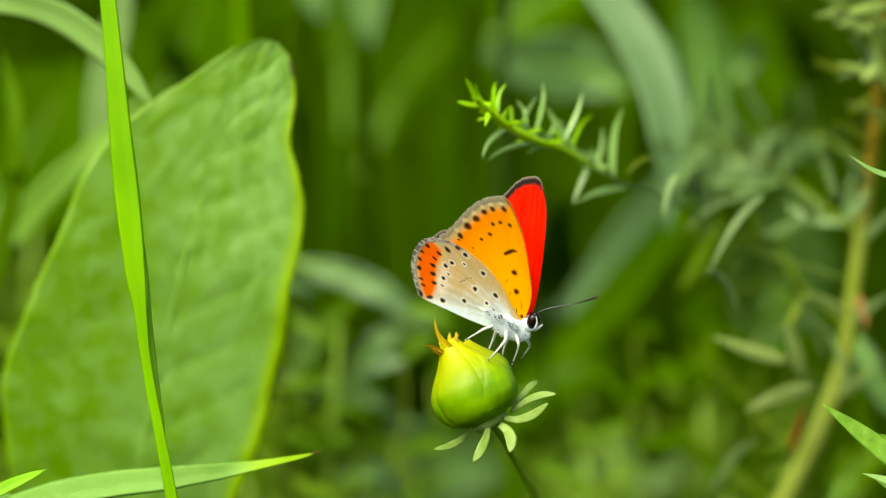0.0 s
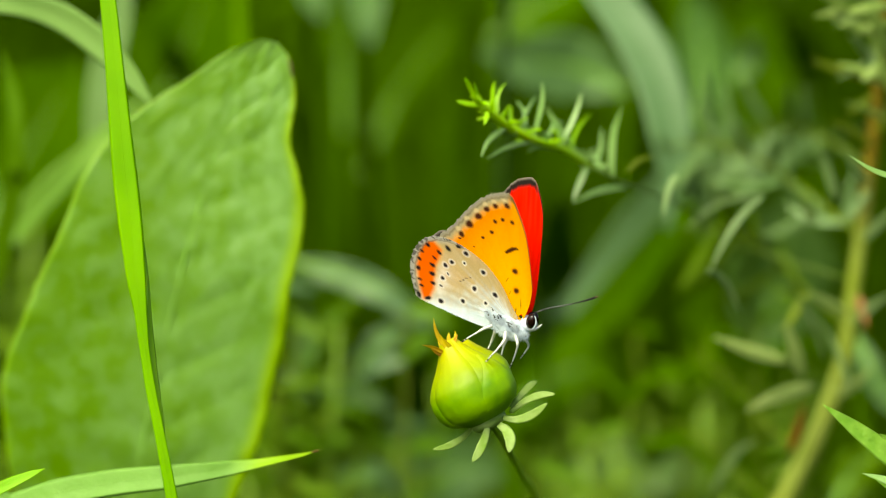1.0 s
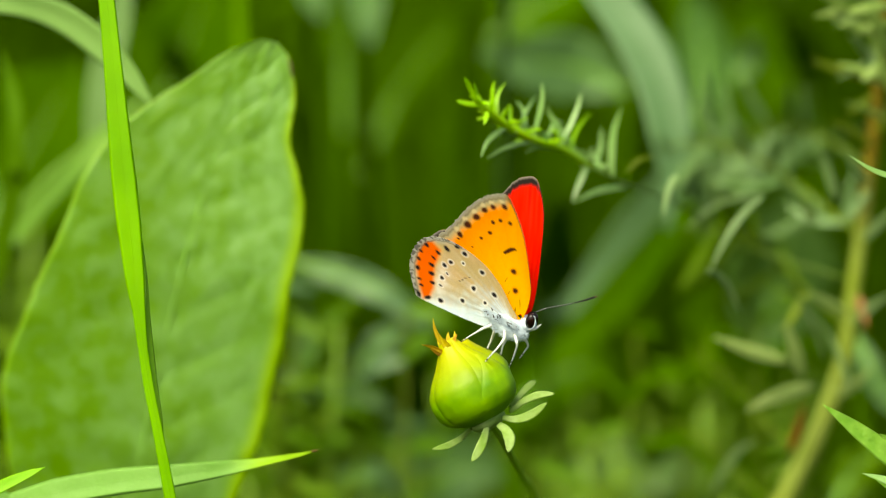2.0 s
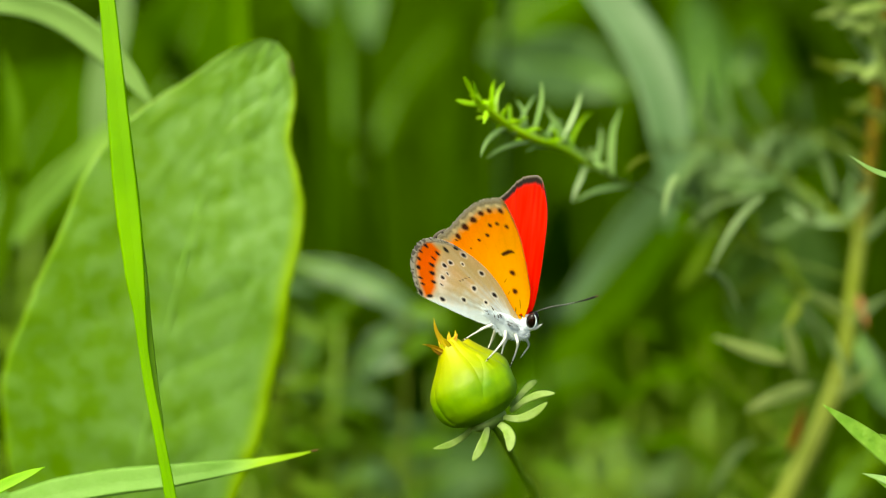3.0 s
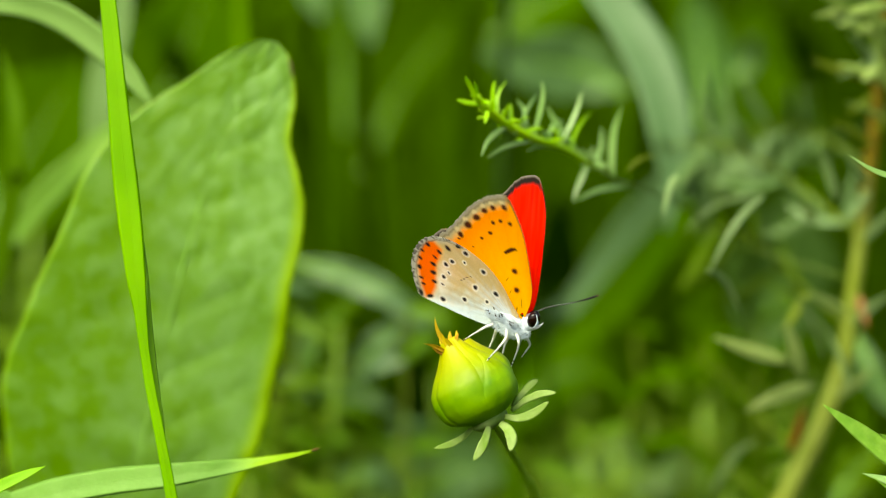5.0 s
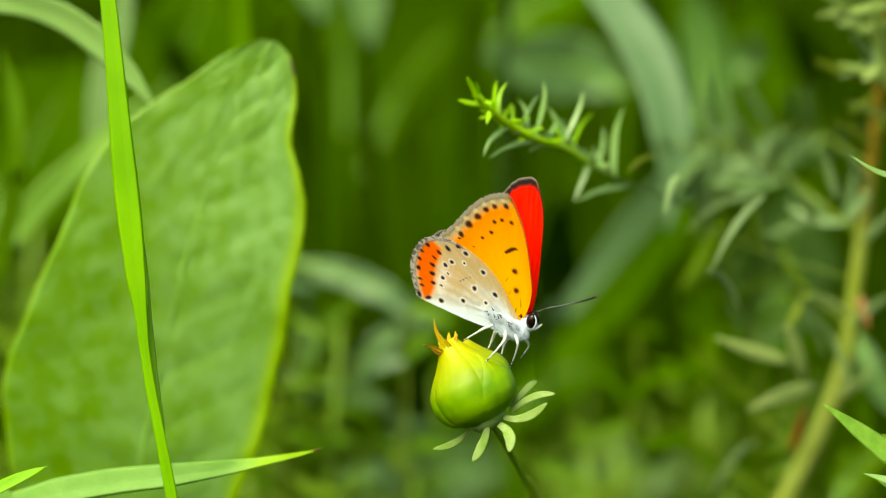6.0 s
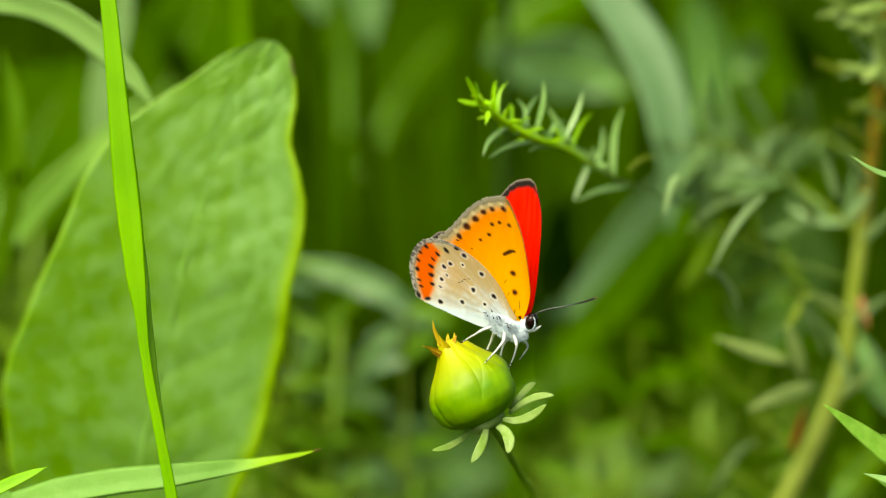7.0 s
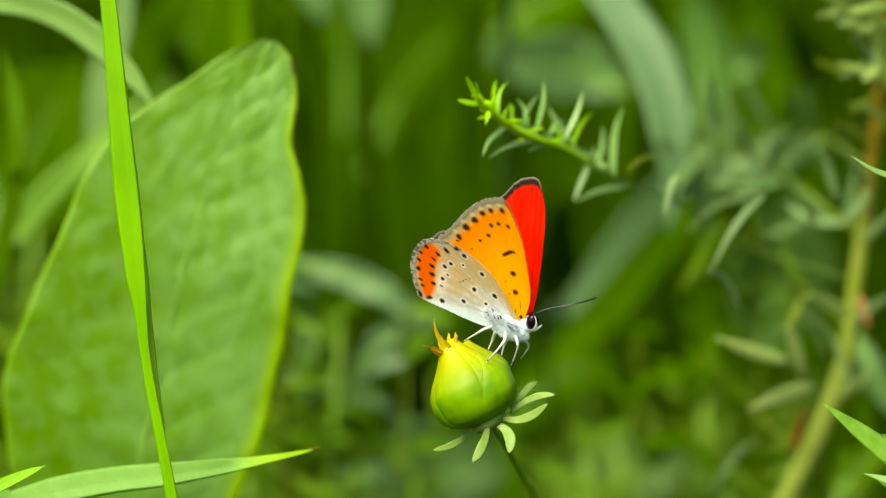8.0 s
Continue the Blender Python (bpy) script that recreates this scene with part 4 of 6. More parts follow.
    for a, b, w in (((0.04963, 0.04966, 0.40126), (0.04065, 0.04395, 0.38935), 0.62), ((0.04057, 0.04411, 0.39055), (0.04661, 0.05003, 0.38236), 0.6), ((0.03597, 0.04413, 0.40506), (0.03355, 0.04317, 0.39821), 0.6), ((0.05214, 0.07154, 0.39888), (0.03870, 0.06965, 0.39262), 0.35),
                    ((0.06214, 0.06677, 0.37214), (0.05595, 0.05942, 0.38446), 0.5), ((0.06688, 0.06699, 0.36649), (0.05964, 0.06286, 0.38024), 0.5), ((0.04472, 0.07837, 0.34689), (0.05167, 0.06989, 0.35837), 0.8)):
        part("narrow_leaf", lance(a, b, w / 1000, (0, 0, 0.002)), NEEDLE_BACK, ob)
    return ob


plant = build_needle_plant()




def fill_twig():
    pivot = (0.04847, 0.07937, 0.38989)
    path = [(0.06795, 0.07548, 0.38383), pivot, (0.03843, 0.06192, 0.39795), (0.03068, 0.04843, 0.40255), (0.02597, 0.04307, 0.40466), (0.02179, 0.03781, 0.40750), (0.01821, 0.03394, 0.41012), (0.01334, 0.02718, 0.41233), (0.00951, 0.02327, 0.41470), (0.00633, 0.01940, 0.41736), (0.00468, 0.01688, 0.41952)]
    half = [(0, 0.0003), (0.3, 0.0002), (0.5, 0.00045), (0.75, 0.0007), (0.9, 0.00065), (1, 0.0004)]
    verts, faces, uv = sweep_data(path, half, half, (0, -1, 0), 60, True, across=8)
    o = np.array(pivot)
    twig = new("front_twig", mesh_of("front_twig", verts - o, faces, TWIG_TIP, uv))
    twig.parent = plant
    twig.location = o - ORIGIN[plant.name]
    ORIGIN[twig.name] = o
    tagged(twig, "fresh green twig tip with narrow leaves")
    rng = random.Random(8)

    def twig_leaf(a, b, half, material):
        bend = (rng.uniform(-0.0008, 0.0008), 0, rng.uniform(-0.0002, 0.001))
        part("narrow_leaf", lance(a, b, half / 1000 * 0.58, bend, (rng.uniform(-0.5, 0.5), -1, 0.2), 0.35, 11, 7, 0.00015, rng.uniform(-25, 25)), material, twig)

    twig_leaf((0.00500, 0.01677, 0.41873), (0.00336, 0.01446, 0.42238), 0.75, NEEDLE_YOUNG)
    twig_leaf((0.00550, 0.01808, 0.41796), (0.00193, 0.01540, 0.41901), 0.7, NEEDLE_YOUNG)
    twig_leaf((0.00631, 0.01796, 0.41716), (0.00594, 0.01490, 0.41551), 0.7, NEEDLE_YOUNG)
    twig_leaf((0.00782, 0.02062, 0.41594), (0.00771, 0.01999, 0.42154), 0.6, NEEDLE_YOUNG)
    twig_leaf((0.00815, 0.02066, 0.41626), (0.00935, 0.02416, 0.42104), 0.55, NEEDLE_YOUNG)
    twig_leaf((0.00682, 0.01936, 0.41703), (0.00787, 0.02406, 0.42031), 0.5, NEEDLE_YOUNG)
    twig_leaf((0.00992, 0.02327, 0.41470), (0.00560, 0.01844, 0.41052), 0.7, NEEDLE)
    twig_leaf((0.01376, 0.02713, 0.41200), (0.00638, 0.02120, 0.40998), 0.65, NEEDLE)
    twig_leaf((0.01326, 0.02720, 0.41249), (0.01454, 0.02696, 0.42081), 0.7, NEEDLE)
    twig_leaf((0.01206, 0.02588, 0.41313), (0.01088, 0.03218, 0.41771), 0.6, NEEDLE)
    twig_leaf((0.01103, 0.02460, 0.41408), (0.01402, 0.03087, 0.41849), 0.55, NEEDLE)
    twig_leaf((0.01837, 0.03389, 0.40979), (0.01226, 0.02690, 0.41036), 0.75, NEEDLE)
    twig_leaf((0.02087, 0.03651, 0.40832), (0.01551, 0.03483, 0.41647), 0.85, NEEDLE)
    twig_leaf((0.01747, 0.03259, 0.41060), (0.02089, 0.03653, 0.41852), 0.6, NEEDLE)
    twig_leaf((0.02196, 0.03776, 0.40716), (0.01937, 0.03419, 0.40186), 0.85, NEEDLE)
    twig_leaf((0.02848, 0.04568, 0.40314), (0.01999, 0.03840, 0.40159), 0.85, NEEDLE)
    twig_leaf((0.02605, 0.04307, 0.40466), (0.02725, 0.04179, 0.41568), 1.0, NEEDLE)
    twig_leaf((0.02832, 0.04619, 0.40535), (0.03308, 0.04850, 0.40737), 0.55, NEEDLE_OLIVE)
    twig_leaf((0.02502, 0.04172, 0.40516), (0.02274, 0.04792, 0.40901), 0.6, NEEDLE)
    twig_leaf((0.01552, 0.02989, 0.41147), (0.01839, 0.03872, 0.41399), 0.6, NEEDLE)
    twig_leaf((0.02315, 0.03907, 0.40641), (0.02440, 0.04697, 0.41234), 0.6, NEEDLE)
    twig_leaf((0.00615, 0.01801, 0.41748), (0.00419, 0.01695, 0.42000), 0.5, NEEDLE_YOUNG)
    twig_leaf((0.00714, 0.01929, 0.41655), (0.00679, 0.01819, 0.41876), 0.45, NEEDLE_YOUNG)
    twig_leaf((0.00883, 0.02192, 0.41516), (0.01014, 0.02222, 0.41726), 0.45, NEEDLE_YOUNG)
    twig_leaf((0.01078, 0.02458, 0.41392), (0.01263, 0.02341, 0.41568), 0.5, NEEDLE_YOUNG)
    twig_leaf((0.00714, 0.01927, 0.41639), (0.00518, 0.01781, 0.41604), 0.45, NEEDLE_YOUNG)
    twig_leaf((0.01164, 0.02590, 0.41329), (0.01465, 0.02460, 0.41408), 0.5, NEEDLE_YOUNG)
    twig_leaf((0.01468, 0.02990, 0.41155), (0.01807, 0.02718, 0.41233), 0.6, NEEDLE_YOUNG)
    twig_leaf((0.01683, 0.03120, 0.41075), (0.01569, 0.03015, 0.41337), 0.5, NEEDLE_YOUNG)
    twig_leaf((0.00951, 0.02330, 0.41487), (0.00837, 0.02716, 0.41217), 0.5, NEEDLE_YOUNG)
    twig_leaf((0.01251, 0.02720, 0.41249), (0.01016, 0.03259, 0.41060), 0.5, NEEDLE_YOUNG)
    twig_leaf((0.01905, 0.03387, 0.40962), (0.02287, 0.04309, 0.41487), 0.5, NEEDLE_YOUNG)
    # small leaves between the long ones
    c = spline(path, 120)
    t = unit(np.gradient(c, axis=0))
    for i in range(54, 118, 2):
        r = np.array([rng.uniform(-1, 1) for _ in range(3)])
        out = unit(np.cross(t[i], (0, 1, 0.1)) * rng.choice((-1, 1)) + 0.5 * t[i] + 1.1 * r)
        out[2] = abs(out[2])
        length = rng.uniform(0.0018, 0.0038)
        part("narrow_leaf", lance(c[i], c[i] + out * length, 0.00034, (0, 0, 0.0002), (r[0], -1, 0.2), 0.35, 9, 5, 0.00012, 20 * r[1]), NEEDLE_YOUNG if i > 90 else NEEDLE, twig)
    return twig


front_twig = fill_twig()


# ---- leafy shoot at the edge, in focus ----
def build_side_shoot():
    base = (0.078, 0.004, 0.0)
    ob = thing("leafy_shoot", base, "fresh leafy shoot with pointed green leaves", "plant")
    stem = [base, (0.076, 0.003, 0.2), (0.0725, 0.002, 0.32), (0.07005, -0.00280, 0.36573), (0.06849, -0.00084, 0.37967), (0.06692, 0.00156, 0.39670), (0.06771, 0.00351, 0.41064), (0.06849, 0.00460, 0.41838)]
    part("stem", sweep_data(stem, [(0, 0.0016), (1, 0.0005)], [(0, 0.0016), (1, 0.0005)], (0, -1, 0), 40, True, across=10), STEM, ob)
    rows = (((0.06810, -0.00271, 0.36635), (0.05227, -0.00298, 0.37882), 1.6, (0, 0, 0.0001), SHOOT), ((0.06974, -0.00307, 0.36380), (0.05771, -0.00430, 0.36942), 0.85, (0, 0, 0.0006), NEEDLE),
            ((0.06880, -0.00106, 0.37812), (0.05997, -0.00452, 0.37502), 0.9, (0, 0, -0.0028), SHOOT), ((0.06731, 0.00330, 0.40909), (0.05569, 0.00181, 0.41286), 0.5, (0, 0, -0.0012), NEEDLE),
            ((0.06880, -0.00149, 0.37502), (0.07670, 0.00178, 0.38396), 1.6, (0, 0, 0.001), SHOOT), ((0.06731, 0.00221, 0.40135), (0.07434, 0.00518, 0.40808), 1.2, (0, 0, 0.001), SHOOT),
            ((0.06911, -0.00280, 0.36573), (0.05919, -0.00438, 0.36881), 0.8, (0, 0, -0.001), SHOOT))
    for a, b, w, bend, mat in rows:
        part("pointed_leaf", lance(a, b, w / 1000, bend, (0.1, -1, 0.5), 0.3, 26, 9, 0.00018), mat, ob)
    return ob


side_shoot = build_side_shoot()


# ---- low weeds behind ----
def build_weeds():
    rng = random.Random(21)
    kinds = []
    for k in range(3):
        ob = thing("narrow_leaved_weed", (0, 0.5 + k, 0), "soft green narrow-leaved weed out of focus in the meadow", "weed", "low weeds behind the flower")
        o = np.array([0, 0.5 + k, 0.0])
        path = [o, o + (0.006, 0.004, 0.10), o + (-0.004, 0.0, 0.22), o + (0.004, 0.004, 0.34)]
        part("stem", sweep_data(path, [(0, 0.0014), (1, 0.0005)], [(0, 0.0014), (1, 0.0005)], (0, -1, 0), 20, True, across=6), STEM, ob)
        c = spline(path, 40)
        for i in range(15, 40):
            for side in range(2):
                a = i * 2.4 + side * math.pi + rng.uniform(-0.4, 0.4)
                out = np.array([math.cos(a), math.sin(a), rng.uniform(0.1, 0.9)])
                length = rng.uniform(0.010, 0.022) * (1.15 - 0.5 * i / 40)
                part("leaf", lance(c[i], c[i] + unit(out) * length, length * (0.10 + 0.04 * k), (0, 0, -0.15 * length), (0.2, -0.6, 0.8), 0.25, 6, 5), WEED, ob)
        kinds.append(ob)
    spots = []
    for _ in range(70):
        y = rng.uniform(0.13, 0.42)
        half = 0.158 * (0.381 + y)
        x = rng.uniform(-1.0, 1.0) * half
        spots.append((x, y))
    for i, (x, y) in enumerate(spots):
        # tops stay lower in the middle, higher at the side of the needle-leaved plant
        share = x / (0.158 * (0.381 + y))
        drop = rng.uniform(0.018, 0.06) - 0.03 * max(0.0, share - 0.1) - 0.012 * max(0.0, -share - 0.3)
        high = 0.40 - 0.14 * y - drop * (1 + 2.6 * y)
        m = pose(x, y, min(0.0, high - 0.34), rng.uniform(-7, 7), rng.uniform(-9, 9), rng.uniform(0, 360))
        copy_thing(kinds[i % 3], m)
    tops = ((-0.02285, 0.11672, 0.36825), (-0.03070, 0.14615, 0.36211), (-0.02240, 0.10463, 0.35409), (-0.00874, 0.12354, 0.34492), (-0.02853, 0.14479, 0.35247), (0.02875, 0.14479, 0.35247), (0.03496, 0.12397, 0.34801), (0.02291, 0.13349, 0.34386), (0.04690, 0.15463, 0.35058), (0.07203, 0.11373, 0.34703),
            (-0.03677, 0.15524, 0.35495), (-0.03408, 0.16274, 0.33648), (0.05056, 0.12383, 0.34698), (0.01781, 0.17413, 0.34567), (-0.07825, 0.14795, 0.37495), (-0.08566, 0.16899, 0.38089), (-0.07365, 0.19043, 0.38978), (-0.08202, 0.20333, 0.40973))
    for i, (x, y, z) in enumerate(tops):
        copy_thing(kinds[i % 3], pose(x - 0.34 * math.sin(radians(17 * math.sin(2.3 * i))), y, z - 0.34, 0, 17 * math.sin(2.3 * i), 0))
    for k, ob in enumerate(kinds):
        ob.location = ((-0.03, 0.02, 0.10)[k], 0.24 + 0.03 * k, -0.045)


build_weeds()


# ---- low herbs with narrow leaves ----
def low_herb(name, seed, base, crown, reach, count, size, materials, label):
    """Stems from one root to points strewn about the crown, each with narrow leaves on it."""
    rng = random.Random(seed)
    ob = thing(name, base, label, "plant", "low herbs behind the bud")
    b = np.array(base, float)
    for _ in range(count):
        tip = np.array(crown) + np.array([rng.uniform(-1, 1) * r for r in reach])
        mid = 0.35 * b + 0.65 * tip + np.array((rng.uniform(-0.012, 0.012), rng.uniform(-0.006, 0.006), 0.0))
        path = [b, 0.6 * b + 0.4 * mid, mid, tip]
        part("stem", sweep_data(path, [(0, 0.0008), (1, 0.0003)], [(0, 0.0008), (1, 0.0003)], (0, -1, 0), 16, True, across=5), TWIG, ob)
        c = spline(path, 30)
        for i in range(19, 30, 2):
            for side in (-1, 1):
                length = size * rng.uniform(0.6, 1.3)
                out = unit(np.array((side * rng.uniform(0.4, 1.0), rng.uniform(-0.5, 0.3), rng.uniform(-0.35, 0.9))))
                part("leaf", lance(c[i], c[i] + out * length, length * rng.uniform(0.09, 0.15), (0, 0, 0.12 * length), (rng.uniform(-0.5, 0.5), -1, 0.5), 0.3, 8, 5), rng.choice(materials), ob)


low_herb("low_herb", 31, (-0.028, 0.15, 0.0), (-0.01654, 0.12585, 0.36140), (0.014, 0.012, 0.016), 8, 0.0095, (HERB_YELLOW, HERB_LIT, REED_PALE, HERB_LIT), "olive-green low herb with narrow crossing leaves")
low_herb("low_herb", 32, (-0.018, 0.17, 0.0), (-0.01739, 0.13304, 0.34071), (0.016, 0.012, 0.010), 7, 0.0095, (HERB_YELLOW, REED, HERB_LIT), "olive-green low herb with narrow crossing leaves")
low_herb("low_herb", 33, (0.030, 0.16, 0.0), (0.03184, 0.12368, 0.34595), (0.018, 0.012, 0.011), 4, 0.0095, (HERB_LIT, WEED, GRASS_MUTED), "soft green low herb under the needle-leaved plant")
low_herb("low_herb", 34, (0.052, 0.17, 0.0), (0.04882, 0.13988, 0.35342), (0.018, 0.012, 0.015), 4, 0.010, (GRASS_MUTED, GRASS_DEEP), "soft green low herb under the needle-leaved plant")


# ---- flower bud ----
def frame_of(axis, hint=(0, -1, 0)):
    """Right-handed axes: side, toward the hint, axis."""
    z = unit(np.array(axis, float))
    x = unit(np.cross(np.array(hint, float), z))
    return np.stack([x, np.cross(z, x), z], 1)


def build_bud():
    base = (0.027, 0.046, 0.0)
    ob = thing("flower_bud", base, "plump yellow-green flower bud with spreading outer bracts", "flower")
    low, top = np.array((0.00646, -0.00330, 0.37651)), np.array((0.00070, -0.00175, 0.38752))
    length = np.linalg.norm(top - low)
    axes = frame_of(top - low)
    keys = np.array([(0, 1.5), (0.04, 2.9), (0.12, 4.2), (0.25, 4.95), (0.38, 5.2), (0.5, 5.05), (0.62, 4.3), (0.72, 3.2), (0.82, 2.25), (0.92, 1.55), (1.0, 1.05)])

    def shell(centre_deg, half_deg, lift, s1=1.0, point=0.12, flare=0.0, tilt=0.0, narrow=0.0):
        rows, cols = 44, 25
        s = np.linspace(0, s1, rows)
        ker = np.hanning(7); ker /= ker.sum()
        r = np.convolve(np.pad(np.interp(s, keys[:, 0], keys[:, 1]), 3, mode="reflect", reflect_type="odd"), ker, "valid") / 1000
        a = np.linspace(-1, 1, cols)
        narrowing = np.where(s > 0.72 * s1, 1 - (1 - point) * np.maximum(0, (s - 0.72 * s1) / (0.28 * s1)) ** 1.6, 1.0) * (1 - narrow * s)
        S, A = np.meshgrid(s, a, indexing="ij")
        ang = np.radians(centre_deg + A * half_deg * narrowing[:, None])
        bulge = 0.0007 * (1 - np.abs(A + 0.06 * np.sin(S * 7 + centre_deg)) ** 2.6) - 0.00005 * np.exp(-(A / 0.10) ** 2) + 0.00002 * np.cos(A * 9)
        wob = 0.00008 * np.array([[noise.noise((x * 3 + centre_deg, y * 6, 0.5)) for x in a] for y in s])
        out = np.clip((s - 0.3) / 0.35, 0, 1)
        R = r[:, None] + (lift * np.minimum(1, s * 5) + 0.0 * s)[:, None] / 1000 + (flare * out * out * (3 - 2 * out))[:, None] / 1000 * np.clip(1 - 0.3 * tilt - 0.8 * tilt * A, 0, 1) + bulge * np.minimum(1, S * 8) * (1 - 0.75 * np.clip(S * 2.2 - 1.1, 0, 1)) + wob

        def place(R):
            q = np.stack([R * np.sin(ang), R * np.cos(ang), S * length], -1)
            return low + q @ axes.T
        outer, inner = place(R), place(R - 0.00018)
        n = rows * cols
        faces = []
        for i in range(rows - 1):
            for j in range(cols - 1):
                p, q = i * cols + j, (i + 1) * cols + j
                faces += [(p, q, q + 1, p + 1), (n + p, n + p + 1, n + q + 1, n + q)]
            for j in (0, cols - 1):
                p, q = i * cols + j, (i + 1) * cols + j
                faces.append((p, n + p, n + q, q) if j == 0 else (p, q, n + q, n + p))
        for i in (0, rows - 1):
            for j in range(cols - 1):
                p = i * cols + j
                faces.append((p, p + 1, n + p + 1, n + p) if i == 0 else (p, n + p, n + p + 1, p + 1))
        uv = np.stack([(A.ravel() + 1) / 2, S.ravel()], 1)
        return np.vstack([outer.reshape(-1, 3), inner.reshape(-1, 3)]), faces, np.vstack([uv, uv])

    for i in range(5):
        part("inner_bract", shell((22, 105, 177, 249, 315)[i], (55, 42, 42, 42, 43)[i], (0.2, -0.1, -0.3, -0.15, 0.05)[i], 1.0, 0.8), BUD, ob)
    part("lifted_bract", shell(-50, 70, 0.42, 0.72, 0.5, -0.15, 0.0, 1.2), BUD, ob, "pointed green bract wrapping the side of the bud")
    part("lifted_bract", shell(84, 30, 0.42, 0.97, 0.6, -0.36), BUD, ob, "thin bract clasping the side of the bud")
    part("lifted_bract", shell(-112, 36, 0.05, 0.92, 0.75, 1.1, 1.0), BUD, ob, "thin bract edge lifting from the bud")
    part("receptacle", ball_data(low, (0.0012, 0.0026, 0.0026), axes[:, [2, 0, 1]], 10, 20), BRACT, ob)
    stem = [base, (0.0265, 0.046, 0.12), (0.0235, 0.044, 0.25), (0.0190, 0.041, 0.325), (0.01429, 0.03510, 0.35518), (0.01171, 0.02111, 0.36341), (0.00933, 0.00891, 0.37000), (0.00768, -0.00056, 0.37443), tuple(low)]
    part("stem", sweep_data(stem, [(0, 0.0009), (0.6, 0.0005), (0.97, 0.00042), (1, 0.0008)], [(0, 0.0009), (0.6, 0.0005), (0.97, 0.00042), (1, 0.0008)],
                            (0, -1, 0), 40, True, across=10), FLOWER_STEM, ob, "thin green flower stem")
    for a, b, w, bend in (((0.00942, -0.00255, 0.37826), (0.01309, 0.00042, 0.38142), 0.62, (0.0003, 0, 0.0006)), ((0.00932, -0.00362, 0.37784), (0.01552, -0.00376, 0.38040), 0.66, (0, 0, 0.0007)),
                          ((0.00836, -0.00520, 0.37737), (0.01432, -0.00689, 0.37975), 0.80, (0, 0, -0.0009)), ((0.00780, -0.00582, 0.37655), (0.00905, -0.00929, 0.37343), 1.05, (0.0006, 0, 0.0004)),
                          ((0.00619, -0.00538, 0.37607), (0.00407, -0.00849, 0.37193), 0.85, (0.0003, 0, 0)), ((0.00420, -0.00342, 0.37566), (-0.00125, -0.00286, 0.37245), 0.62, (0.0003, 0, -0.0005)),
                          ((0.00281, -0.00143, 0.37549), (0.00032, 0.00159, 0.37535), 0.7, (0, 0, 0)), ((0.00751, -0.00140, 0.37564), (0.00958, 0.00331, 0.37323), 0.8, (0, 0, 0))):
        w *= 0.86
        data = sweep_data([a, 0.67 * np.array(a) + 0.33 * np.array(b) + np.array(bend), 0.33 * np.array(a) + 0.67 * np.array(b) + np.array(bend), b],
                          [(0, 0.5 * w / 1000), (0.3, 0.75 * w / 1000), (0.6, 0.95 * w / 1000), (0.82, 0.72 * w / 1000), (0.94, 0.4 * w / 1000), (1, 0.08 * w / 1000)],
                          [(0, 0.00016), (1, 0.00008)], (0.1, -1, 0.3), 20, False, 0.25, ((0, 0), (1, 10)), 9)
        part("outer_bract", data, BRACT, ob, "pale green spreading outer bract")
    for a, b, w, bend in (((0.00062, -0.00275, 0.38620), (-0.00116, -0.00281, 0.39077), 0.33, (-0.0003, 0, 0)), ((0.00070, -0.00323, 0.38566), (-0.00270, -0.00430, 0.38734), 0.34, (0, 0, 0.0004)),
                          ((0.00101, -0.00287, 0.38677), (0.00093, -0.00159, 0.38868), 0.34, (0, 0, 0)), ((0.00148, -0.00185, 0.38683), (0.00179, -0.00058, 0.38866), 0.26, (0.0002, 0, 0)), ((0.00124, -0.00310, 0.38658), (0.00217, -0.00262, 0.38854), 0.3, (0, 0, 0)),
                          ((0.00023, -0.00198, 0.38591), (-0.00055, 0.00029, 0.38772), 0.34, (0, 0, 0)), ((0.00085, -0.00334, 0.38630), (-0.00023, -0.00361, 0.38871), 0.34, (0, 0, 0)), ((0.00062, -0.00333, 0.38567), (-0.00155, -0.00290, 0.38654), 0.4, (0, 0, 0)),
                          ((0.00124, -0.00344, 0.38632), (0.00031, -0.00389, 0.38813), 0.3, (0.0002, 0, 0))):
        data = lance(a, b, w / 1000, bend, (0.3, -1, 0.1), 0.7, 12, 7, 0.0001, 60)
        part("withered_petal", data, PETAL, ob, "shrivelled orange-yellow petal tip")
    return ob


flower = build_bud()


# ---- butterfly ----
def signed_inside(u, v, poly):
    """Distance to a polygon in the wing plane, positive inside."""
    p = np.array(poly, float)
    inside = np.zeros(u.shape, bool)
    dist = np.full(u.shape, 1e9)
    for (x0, y0), (x1, y1) in zip(p, np.roll(p, -1, 0)):
        cross = (y0 > v) != (y1 > v)
        inside ^= cross & (u < (x1 - x0) * (v - y0) / (y1 - y0 + 1e-12) + x0)
        t = np.clip(((u - x0) * (x1 - x0) + (v - y0) * (y1 - y0)) / ((x1 - x0) ** 2 + (y1 - y0) ** 2), 0, 1)
        dist = np.minimum(dist, np.hypot(u - x0 - t * (x1 - x0), v - y0 - t * (y1 - y0)))
    return np.where(inside, dist, -dist)


def soft(x, width):
    return np.clip(x / width * 0.5 + 0.5, 0, 1)


def lay(base, colour, amount):
    return base + (np.array(colour) - base) * amount[..., None]


